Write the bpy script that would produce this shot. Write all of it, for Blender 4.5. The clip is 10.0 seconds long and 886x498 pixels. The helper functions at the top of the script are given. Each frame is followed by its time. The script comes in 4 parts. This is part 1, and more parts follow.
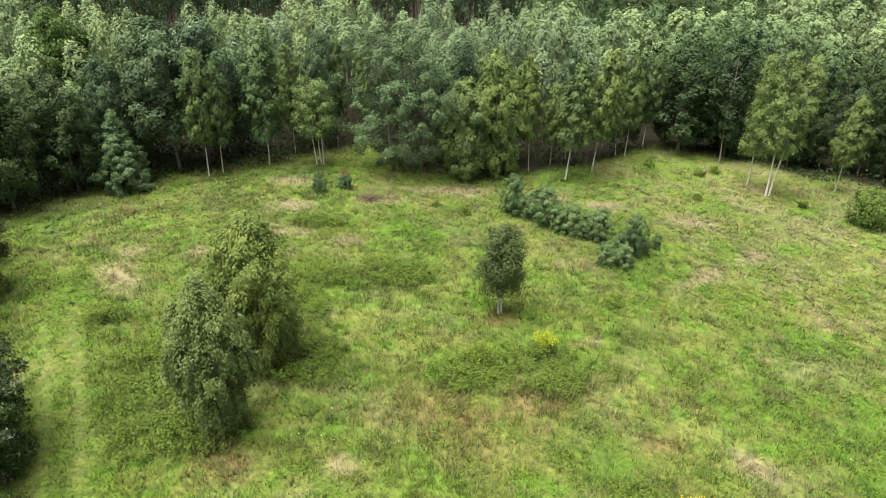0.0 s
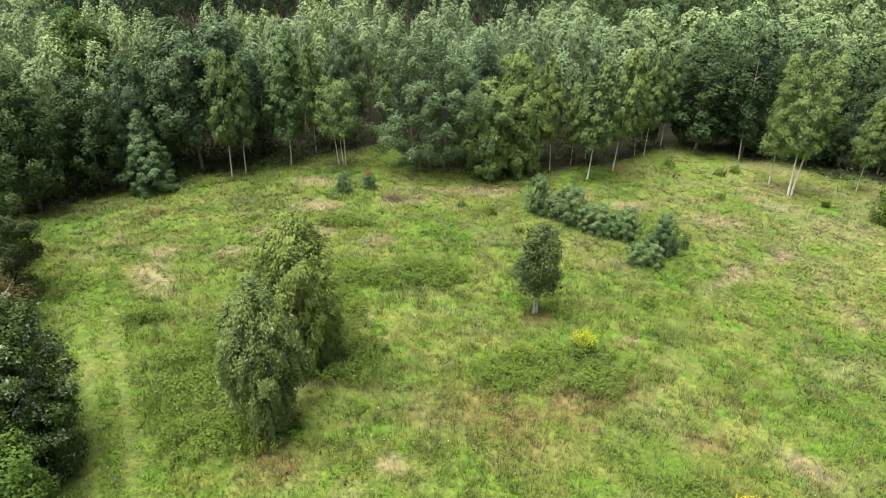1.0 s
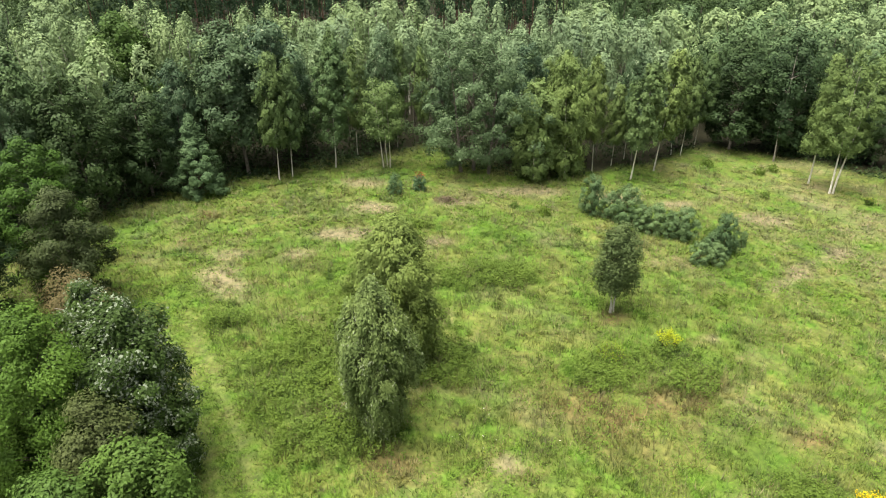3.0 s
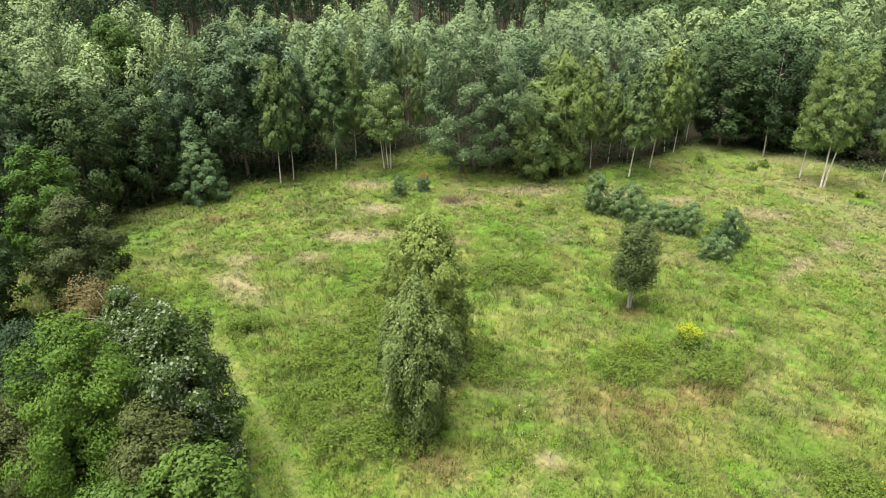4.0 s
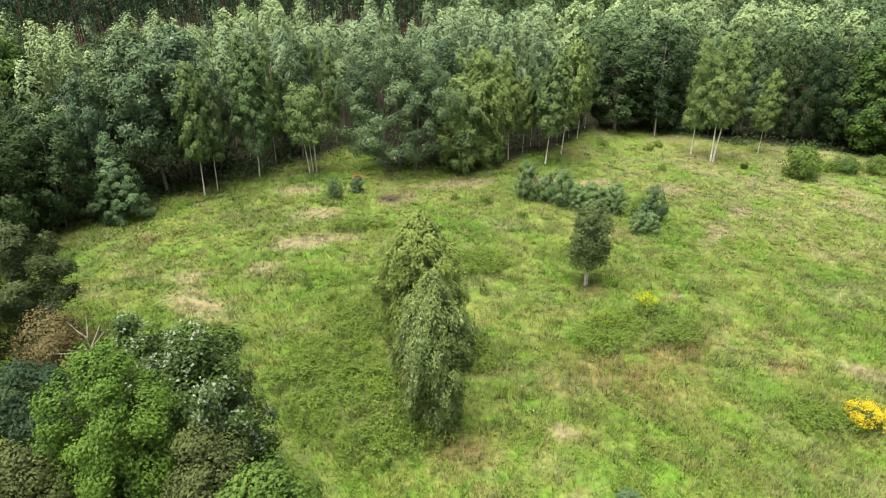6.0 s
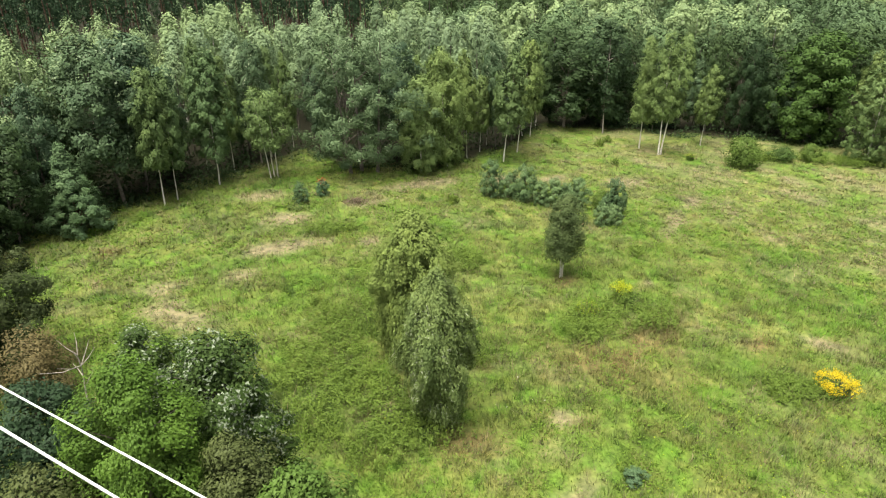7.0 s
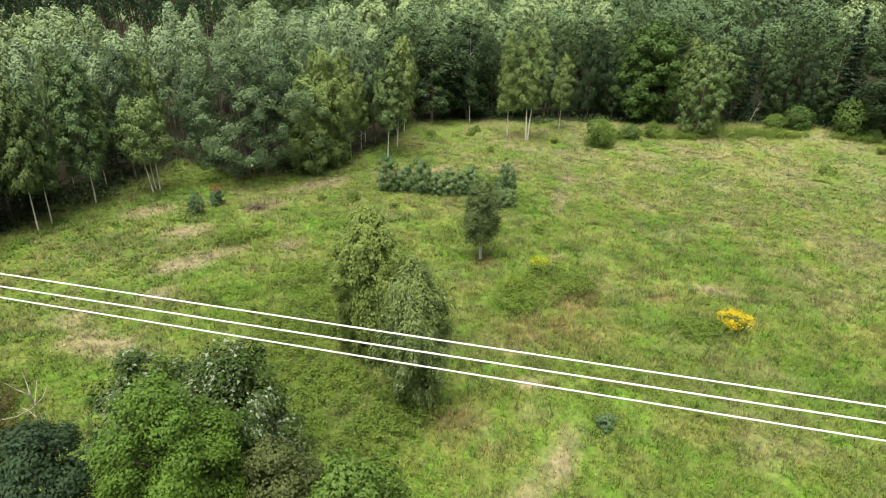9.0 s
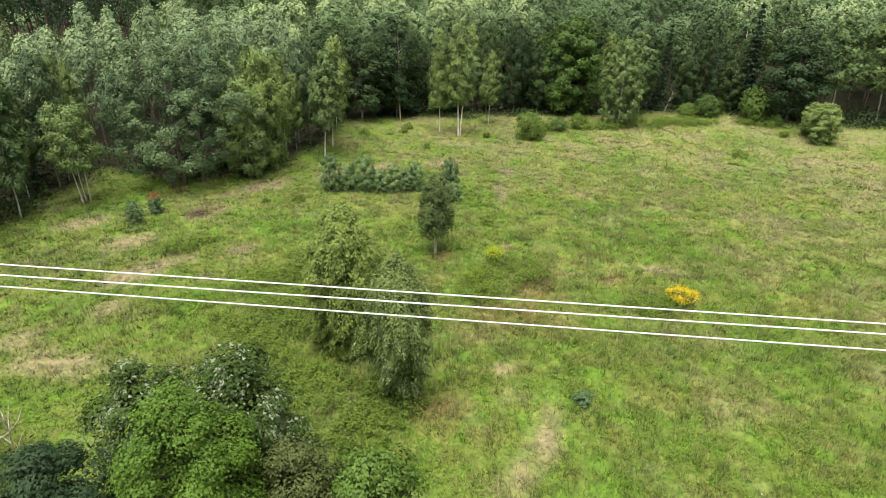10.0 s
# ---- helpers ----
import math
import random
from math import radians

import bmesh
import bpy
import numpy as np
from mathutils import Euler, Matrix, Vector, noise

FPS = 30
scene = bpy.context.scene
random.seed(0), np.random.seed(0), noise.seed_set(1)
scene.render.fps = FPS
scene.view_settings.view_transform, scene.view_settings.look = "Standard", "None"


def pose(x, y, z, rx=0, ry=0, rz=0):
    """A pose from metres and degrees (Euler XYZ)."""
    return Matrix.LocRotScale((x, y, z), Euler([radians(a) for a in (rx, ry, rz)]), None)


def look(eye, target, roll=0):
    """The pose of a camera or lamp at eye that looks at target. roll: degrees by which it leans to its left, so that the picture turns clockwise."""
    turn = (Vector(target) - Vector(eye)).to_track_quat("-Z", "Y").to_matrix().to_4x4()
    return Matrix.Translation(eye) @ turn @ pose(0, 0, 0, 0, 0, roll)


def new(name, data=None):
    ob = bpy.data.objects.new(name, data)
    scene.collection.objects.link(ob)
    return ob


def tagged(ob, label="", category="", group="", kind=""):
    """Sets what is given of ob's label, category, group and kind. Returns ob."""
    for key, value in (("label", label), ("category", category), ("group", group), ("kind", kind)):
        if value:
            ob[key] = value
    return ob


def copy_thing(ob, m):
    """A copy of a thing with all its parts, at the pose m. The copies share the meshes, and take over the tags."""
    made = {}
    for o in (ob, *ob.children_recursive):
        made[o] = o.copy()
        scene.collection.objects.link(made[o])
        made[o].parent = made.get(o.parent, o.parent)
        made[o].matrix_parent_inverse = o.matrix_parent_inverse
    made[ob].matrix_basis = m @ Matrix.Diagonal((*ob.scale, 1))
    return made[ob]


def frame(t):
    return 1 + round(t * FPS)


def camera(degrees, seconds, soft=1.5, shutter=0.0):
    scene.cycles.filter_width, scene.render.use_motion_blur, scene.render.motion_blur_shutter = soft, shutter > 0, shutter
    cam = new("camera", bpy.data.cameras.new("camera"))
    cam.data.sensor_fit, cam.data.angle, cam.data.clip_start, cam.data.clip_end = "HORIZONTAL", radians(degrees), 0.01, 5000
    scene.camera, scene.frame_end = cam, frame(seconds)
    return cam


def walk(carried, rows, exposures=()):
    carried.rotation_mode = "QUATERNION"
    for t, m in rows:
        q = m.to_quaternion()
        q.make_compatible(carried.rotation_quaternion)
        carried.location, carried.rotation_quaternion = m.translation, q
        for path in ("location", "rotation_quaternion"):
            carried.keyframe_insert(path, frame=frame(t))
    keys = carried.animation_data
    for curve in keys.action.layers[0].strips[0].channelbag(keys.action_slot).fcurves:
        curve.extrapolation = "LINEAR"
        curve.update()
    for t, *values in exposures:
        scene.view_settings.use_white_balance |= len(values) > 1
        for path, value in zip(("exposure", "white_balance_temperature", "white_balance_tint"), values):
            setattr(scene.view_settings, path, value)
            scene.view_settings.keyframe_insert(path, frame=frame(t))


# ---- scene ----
cam = camera(68.5, 10.0, soft=1.1)
METRES, EYE, TILT, LEAN, TURN = 25.6, 19.0, -25.63, 0.3, 0.0
ROWS = [
    (0.0, 0.0, 0.0, 0.0, 0.0, 0.0, -0.0),
    (0.5, -0.0392, 0.0009, -0.001, 0.05, 0.01, 0.04),
    (1.0, -0.0814, 0.0007, -0.001, -0.04, 0.03, 0.11),
    (1.5, -0.1266, 0.0004, -0.0001, -0.19, 0.03, 0.22),
    (2.0, -0.1737, 0.0006, -0.0004, -0.33, 0.06, 0.34),
    (2.5, -0.2238, -0.0014, -0.0007, -0.51, 0.11, 0.48),
    (3.0, -0.2743, -0.0027, -0.0004, -0.76, 0.16, 0.66),
    (3.2, -0.2935, -0.0026, -0.0007, -0.86, 0.26, 0.89),
    (4.3, -0.4054, -0.0027, -0.0002, -4.36, 0.15, 2.54),
    (4.5, -0.4254, -0.0023, 0.0003, -5.37, 0.17, 3.12),
    (5.0, -0.4785, -0.0013, 0.0018, -8.25, -0.03, 4.57),
    (5.5, -0.5305, 0.0002, 0.0052, -11.18, -0.3, 5.99),
    (5.7, -0.5507, 0.001, 0.0058, -12.29, -0.51, 6.51),
    (6.8, -0.6613, 0.01, 0.0136, -18.12, -1.25, 9.05),
    (7.0, -0.6813, 0.0123, 0.0153, -19.38, -1.43, 9.66),
    (7.5, -0.7316, 0.021, 0.0202, -22.75, -2.06, 11.07),
    (8.0, -0.7838, 0.0315, 0.0274, -26.3, -2.84, 12.43),
    (8.5, -0.8357, 0.0441, 0.0357, -30.02, -3.7, 13.76),
    (9.0, -0.8858, 0.0595, 0.0451, -33.83, -4.72, 15.08),
    (9.5, -0.9334, 0.0775, 0.0566, -37.69, -5.84, 16.34),
    (10.0, -0.9796, 0.1008, 0.068, -41.67, -7.09, 17.52),
]
walk(cam, [(t, pose(0, 0, EYE, TILT, LEAN, TURN) @ pose(METRES * x, METRES * y, METRES * z, 90 + pitch, roll, yaw)) for t, x, y, z, yaw, pitch, roll in ROWS],
     exposures=[(0.0, 1.93, 6750, 9.6), (5.0, 2.04, 6750, 10.2), (7.5, 1.91, 6750, 10.2), (8.5, 1.78, 6780, 10.2), (10.0, 1.72, 6800, 10.2)])

# ---- daylight: bright cloud cover, with a wide soft sun ----
SUN_ELEV, SUN_AZ = 76.0, 250.0          # degrees; azimuth clockwise from +y
world = bpy.data.worlds.new("sky")
scene.world = world
world.use_nodes = True
wn = world.node_tree
sky = wn.nodes.new("ShaderNodeTexSky")
sky.sky_type, sky.sun_disc = "NISHITA", False
sky.sun_elevation, sky.sun_rotation = radians(SUN_ELEV), radians(SUN_AZ)
sky.dust_density, sky.air_density = 3.0, 1.0
cloud = wn.nodes.new("ShaderNodeHueSaturation")
cloud.inputs["Saturation"].default_value = 0.35
wn.links.new(sky.outputs[0], cloud.inputs["Color"])
wn.links.new(cloud.outputs[0], wn.nodes["Background"].inputs["Color"])
wn.nodes["Background"].inputs["Strength"].default_value = 0.052
sun = new("sun", bpy.data.lights.new("sun", "SUN"))
sun.data.energy, sun.data.angle, sun.data.color = 3.0, radians(52), (1.0, 0.96, 0.88)
az, el = radians(SUN_AZ), radians(SUN_ELEV)
sun.matrix_world = look((0, 0, 60), (-60 * math.sin(az) * math.cos(el), -60 * math.cos(az) * math.cos(el), 60 - 60 * math.sin(el)))


# ---- the lie of the land ----
def softramp(u, w=3.0):
    return w * np.log1p(np.exp(np.clip(u / w, -30, 30)))


def hash01(i, j, k):
    v = np.sin(i * 127.1 + j * 311.7 + k * 74.7) * 43758.5453
    return v - np.floor(v)


def vnoise(x, y, size, k=0):
    x, y = np.asarray(x, float) / size, np.asarray(y, float) / size
    i, j = np.floor(x), np.floor(y)
    fx, fy = x - i, y - j
    fx, fy = fx * fx * (3 - 2 * fx), fy * fy * (3 - 2 * fy)
    a = hash01(i, j, k) * (1 - fx) + hash01(i + 1, j, k) * fx
    b = hash01(i, j + 1, k) * (1 - fx) + hash01(i + 1, j + 1, k) * fx
    return a * (1 - fy) + b * fy


def fbm(x, y, size, k=0, octaves=3):
    total, amp, norm = 0.0, 1.0, 0.0
    for o in range(octaves):
        total = total + amp * vnoise(x + 17.3 * o, y - 9.1 * o, size / 2 ** o, k + o)
        norm, amp = norm + amp, amp * 0.55
    return total / norm


def ground_z(x, y):
    x, y = np.asarray(x, float), np.asarray(y, float)
    z = 0.1 - 0.075 * (softramp(x + 8) - softramp(x - 32, 4.0))
    near = np.clip(1.5 - np.hypot(x - 10, y - 30) / 80, 0, 1)
    return z + near * (0.35 * (fbm(x, y, 9, 5) - 0.5) + 0.17 * (fbm(x, y, 1.5, 11, 2) - 0.5))


def gz(x, y):
    return float(ground_z(x, y))


CENTRE = (0.0, 25.0)
EDGE = [(-62, -20), (-52, 5), (-42, 24), (-37, 38), (-33.5, 45.5), (-30, 51), (-24, 55.5), (-16, 59), (-10, 61.5), (-7, 64.5), (-4, 58), (2, 57.5), (8, 58.5),
        (13, 61), (19, 66.5), (24, 71), (31, 68), (37, 62), (43, 58), (49, 52), (57, 46), (64, 38), (66, 32), (69, 24), (72, 17), (80, 8), (92, -10)]
EDGE_A = np.array([math.atan2(x - CENTRE[0], y - CENTRE[1]) for x, y in EDGE])
EDGE_R = np.array([math.hypot(x - CENTRE[0], y - CENTRE[1]) for x, y in EDGE])


def wood_depth(x, y):
    """Metres behind the wood's edge (negative in the meadow)."""
    dx, dy = np.asarray(x, float) - CENTRE[0], np.asarray(y, float) - CENTRE[1]
    return np.hypot(dx, dy) - np.interp(np.arctan2(dx, dy), EDGE_A, EDGE_R)


def blot(x, y, cx, cy, rx, ry, turn=0.0):
    """1 in the middle of a ragged ellipse, 0 outside it."""
    c, s = math.cos(radians(turn)), math.sin(radians(turn))
    u, v = (x - cx) * c + (y - cy) * s, -(x - cx) * s + (y - cy) * c
    d = np.hypot(u / rx, v / ry) + 0.9 * (fbm(x, y, 1.8, 31) - 0.5)
    return np.clip(1.35 - 1.1 * d, 0, 1)


# centre x, y, half sizes, turn
BARE = [(-20.7, 39.6, 2.4, 0.9, 0), (-16.5, 39.4, 1.6, 1.2, 20), (-11.6, 47.6, 1.6, 1.6, 0), (-7.0, 41.5, 1.8, 0.9, 0), (-13.8, 53.0, 3.2, 1.4, 0),
        (19.5, 48.5, 2.4, 1.4, 0), (22.2, 42.2, 2.8, 0.95, 36), (17.6, 38.9, 3.6, 0.9, 36), (13.5, 51.5, 3.0, 1.3, 10), (-6.0, 49.0, 2.2, 1.0, 0),
        (2.0, 52.5, 4.5, 1.3, 5), (8.0, 51.5, 3.0, 1.3, 0), (-7.1, 30.8, 1.6, 0.9, 30), (8.3, 30.2, 0.7, 0.7, 0), (-13, 42.5, 4.5, 1.2, 5), (-7.6, 15.2, 3.6, 1.1, 15), (-4.4, 20.0, 1.0, 0.7, 0), (13.0, 21.2, 0.8, 1.6, 30), (-20.0, 35.5, 1.4, 2.6, 20)]
RUST = [(1.3, 22.8, 4.5, 3.0, 0), (-9.0, 19.8, 1.8, 1.0, 0), (4.5, 25.5, 3.0, 2.0, 0), (3.0, 32.0, 1.6, 1.0, 0), (9.5, 22.0, 1.6, 1.0, 0), (-24.5, 46.0, 3.0, 1.2, 20)]
WEEDS = [(-13.2, 25.4, 3.6, 5.0, 0), (-11.5, 22.0, 3.4, 2.4, 0), (-9.5, 31.0, 4.0, 3.0, 0), (-4.5, 36.2, 5.0, 2.2, 0), (8.0, 18.0, 2.2, 1.3, 0), (5.5, 27.0, 3.0, 2.0, 0), (-18.4, 31.0, 1.4, 1.0, 0),
         (-29, 33, 1.6, 4.0, 20), (-8.0, 27.0, 3.0, 2.4, 0), (46, 46, 5.0, 1.6, -40), (54, 41, 6.0, 2.2, -40), (40, 50.5, 4.0, 1.2, -20), (61, 33, 4.0, 1.5, -65), (-9.0, 44.0, 1.8, 1.0, 0), (2.0, 26.5, 2.6, 1.8, 0)]


def spread(x, y, table):
    out = np.zeros_like(np.asarray(x, float))
    for row in table:
        out = np.maximum(out, blot(x, y, *row))
    return out


def track(x, y):
    """The two wheel ruts that run along the hedge."""
    line = -16.4 - 0.52 * (y - 21.8) - 0.004 * (y - 21.8) ** 2
    d = np.abs(np.abs(x - line) - 0.75)
    return np.clip(1.4 - d / 0.32, 0, 1) * np.clip((33 - y) / 4, 0, 1) * (0.5 + 0.5 * fbm(x, y, 1.2, 77))


def lane(x, y):
    """The short green strip in which the ruts run."""
    line = -16.4 - 0.52 * (y - 21.8) - 0.004 * (y - 21.8) ** 2
    return np.clip(2.2 - np.abs(x - line) / 0.95, 0, 1) * np.clip((36 - y) / 5, 0, 1)


def cover(x, y):
    """Shares of dry straw, rusty stems, rank weeds and dark wood floor at a place."""
    dry = np.clip(0.95 * spread(x, y, BARE) * (0.45 + 1.1 * fbm(x, y, 0.9, 19, 2)) + 1.5 * (fbm(x, y, 2.6, 3, 4) - 0.54) + 0.36 * np.clip((x - 12) / 18, 0, 1), 0, 1)
    dry = np.maximum(dry * (1 - 0.75 * lane(x, y)), 0.36 * track(x, y))
    rust = np.clip(spread(x, y, RUST) * (2.6 * fbm(x, y, 1.1, 41, 3) - 0.75), 0, 0.85)
    weed = np.clip(spread(x, y, WEEDS) + 1.4 * (fbm(x, y, 3.6, 57, 3) - 0.62) + 0.3 * np.clip((-9 - x) / 8, 0, 1), 0, 1) * (1 - lane(x, y))
    wood_floor = np.clip(0.55 + wood_depth(x, y) / 3.0 + 1.6 * (fbm(x, y, 3, 91) - 0.5), 0, 1)
    return dry * (1 - wood_floor), rust, weed * (1 - dry), wood_floor


# ---- materials ----
def nodes_of(name, rough=0.7, spec=0.3):
    m = bpy.data.materials.new(name)
    m.use_nodes = True
    t = m.node_tree
    p = t.nodes["Principled BSDF"]
    p.inputs["Roughness"].default_value = rough
    p.inputs["Specular IOR Level"].default_value = spec
    return m, t, p


def node(t, kind, **inputs):
    n = t.nodes.new(kind)
    for k, v in inputs.items():
        n.inputs[k.replace("_", " ")].default_value = v
    return n


def mixed(t, fac, a, b, blend="MIX"):
    n = t.nodes.new("ShaderNodeMix")
    n.data_type, n.blend_type = "RGBA", blend
    for slot, v in ((0, fac), (6, a), (7, b)):
        if isinstance(v, (int, float)):
            n.inputs[slot].default_value = v
        elif isinstance(v, tuple):
            n.inputs[slot].default_value = (*v, 1.0)
        else:
            t.links.new(v, n.inputs[slot])
    return n.outputs[2]


def ramp(t, fac, lo, hi):
    n = t.nodes.new("ShaderNodeMapRange")
    t.links.new(fac, n.inputs[0])
    n.inputs[1].default_value, n.inputs[2].default_value = lo, hi
    return n.outputs[0]


def noise_at(t, scale, detail=4.0, shift=0.0):
    c, moved = t.nodes.new("ShaderNodeTexCoord"), t.nodes.new("ShaderNodeMapping")
    moved.inputs["Location"].default_value = (shift, shift * 0.7, 0)
    n = node(t, "ShaderNodeTexNoise", Scale=scale, Detail=detail)
    t.links.new(c.outputs["Object"], moved.inputs["Vector"])
    t.links.new(moved.outputs[0], n.inputs["Vector"])
    return n.outputs[0]


def value_of(t, name):
    n = t.nodes.new("ShaderNodeAttribute")
    n.attribute_name = name
    return n.outputs["Fac"]


def meadow_colour(t, fine):
    """Sward that changes over metres (kinds of grass), over half metres (tufts) and from blade to blade."""
    c = mixed(t, ramp(t, noise_at(t, 0.13, 4), 0.36, 0.62), LUSH, LIGHT)
    c = mixed(t, ramp(t, noise_at(t, 0.8, 4), 0.48, 0.66), c, YOUNG)
    c = mixed(t, ramp(t, noise_at(t, 0.55, 5, shift=31.0), 0.52, 0.72), c, OLIVE)
    c = mixed(t, value_of(t, "weed"), c, RANK)
    c = mixed(t, value_of(t, "rust"), c, RUSTY)
    c = mixed(t, value_of(t, "dry"), c, STRAW)
    c = mixed(t, value_of(t, "wood_floor"), c, DARK_FLOOR)
    c = mixed(t, 1.0, c, mixed(t, ramp(t, noise_at(t, 2.3, 5), 0.32, 0.68), (0.64, 0.7, 0.68), (1.26, 1.23, 1.2)), "MULTIPLY")
    return mixed(t, 1.0, c, mixed(t, fine, (0.74, 0.75, 0.72), (1.22, 1.21, 1.2)), "MULTIPLY")


LUSH, LIGHT, YOUNG, OLIVE = (0.075, 0.135, 0.018), (0.152, 0.174, 0.044), (0.09, 0.175, 0.02), (0.122, 0.132, 0.036)
# The last one is a near-black brown, growing from the wood's edge inwards.
RANK, RUSTY, STRAW, DARK_FLOOR = (0.06, 0.1, 0.02), (0.15, 0.108, 0.05), (0.2, 0.172, 0.1), (0.02, 0.019, 0.009)

ground_mat, t, p = nodes_of("meadow_soil", 0.9, 0.15)
fine = ramp(t, noise_at(t, 5.0, 8), 0.3, 0.72)
t.links.new(mixed(t, 1.0, meadow_colour(t, fine), (0.84, 0.84, 0.84), "MULTIPLY"), p.inputs["Base Color"])
bump = node(t, "ShaderNodeBump", Strength=0.5, Distance=0.06)
t.links.new(noise_at(t, 7.0, 8), bump.inputs["Height"])
t.links.new(bump.outputs[0], p.inputs["Normal"])


def thin(t, p, share):
    """Lets some light through a leaf or blade."""
    back = t.nodes.new("ShaderNodeBsdfTranslucent")
    mix = t.nodes.new("ShaderNodeMixShader")
    mix.inputs[0].default_value = share
    link = p.inputs["Base Color"].links[0].from_socket
    t.links.new(link, back.inputs["Color"])
    t.links.new(p.outputs[0], mix.inputs[1])
    t.links.new(back.outputs[0], mix.inputs[2])
    t.links.new(mix.outputs[0], t.nodes["Material Output"].inputs["Surface"])


grass_mat, t, p = nodes_of("grass_blades", 0.6, 0.25)
geo = t.nodes.new("ShaderNodeNewGeometry")
blade = meadow_colour(t, geo.outputs["Random Per Island"])
t.links.new(mixed(t, 1.0, blade, mixed(t, value_of(t, "tone"), (0.66, 0.7, 0.7), (1.28, 1.24, 1.2)), "MULTIPLY"), p.inputs["Base Color"])
thin(t, p, 0.2)


def leaf_mat(name, dark, light, pale=None, pale_share=0.0, rough=0.62, through_it=0.14):
    """Leaves that vary singly, from clump to clump and from plant to plant; pale: a share of lighter leaves, such as
    poplar undersides turned up by the wind.
    """
    m, t, p = nodes_of(name, rough, 0.12)
    geo, info = t.nodes.new("ShaderNodeNewGeometry"), t.nodes.new("ShaderNodeObjectInfo")
    c = mixed(t, ramp(t, geo.outputs["Random Per Island"], -1.2, 2.2), dark, light)
    c = mixed(t, ramp(t, noise_at(t, 0.9, 3), 0.35, 0.7), mixed(t, 1.0, c, (0.74, 0.78, 0.8), "MULTIPLY"), c)
    c = mixed(t, info.outputs["Random"], mixed(t, 1.0, c, (0.66, 0.74, 0.82), "MULTIPLY"), mixed(t, 1.0, c, (1.28, 1.2, 1.02), "MULTIPLY"))
    tone = value_of(t, "tone")
    c = mixed(t, tone, c, mixed(t, 1.0, c, (1.4, 1.34, 1.25), "MULTIPLY"))
    if pale:
        step = t.nodes.new("ShaderNodeMath")
        step.operation = "GREATER_THAN"
        flip = t.nodes.new("ShaderNodeMath")
        flip.operation = "FRACT"
        times = t.nodes.new("ShaderNodeMath")
        times.operation = "MULTIPLY"
        times.inputs[1].default_value = 37.0
        t.links.new(geo.outputs["Random Per Island"], times.inputs[0])
        t.links.new(times.outputs[0], flip.inputs[0])
        tip = node(t, "ShaderNodeMath")
        tip.operation = "MULTIPLY_ADD"
        tip.inputs[1].default_value = 0.5
        half = node(t, "ShaderNodeMath")
        half.operation = "MULTIPLY"
        half.inputs[1].default_value = 0.5
        t.links.new(ramp(t, noise_at(t, 1.3, 2), 0.32, 0.68), half.inputs[0])
        t.links.new(flip.outputs[0], tip.inputs[0])
        t.links.new(half.outputs[0], tip.inputs[2])
        t.links.new(tip.outputs[0], step.inputs[0])
        step.inputs[1].default_value = 0.92 - pale_share
        c = mixed(t, step.outputs[0], c, pale)
    t.links.new(c, p.inputs["Base Color"])
    thin(t, p, through_it)
    return m


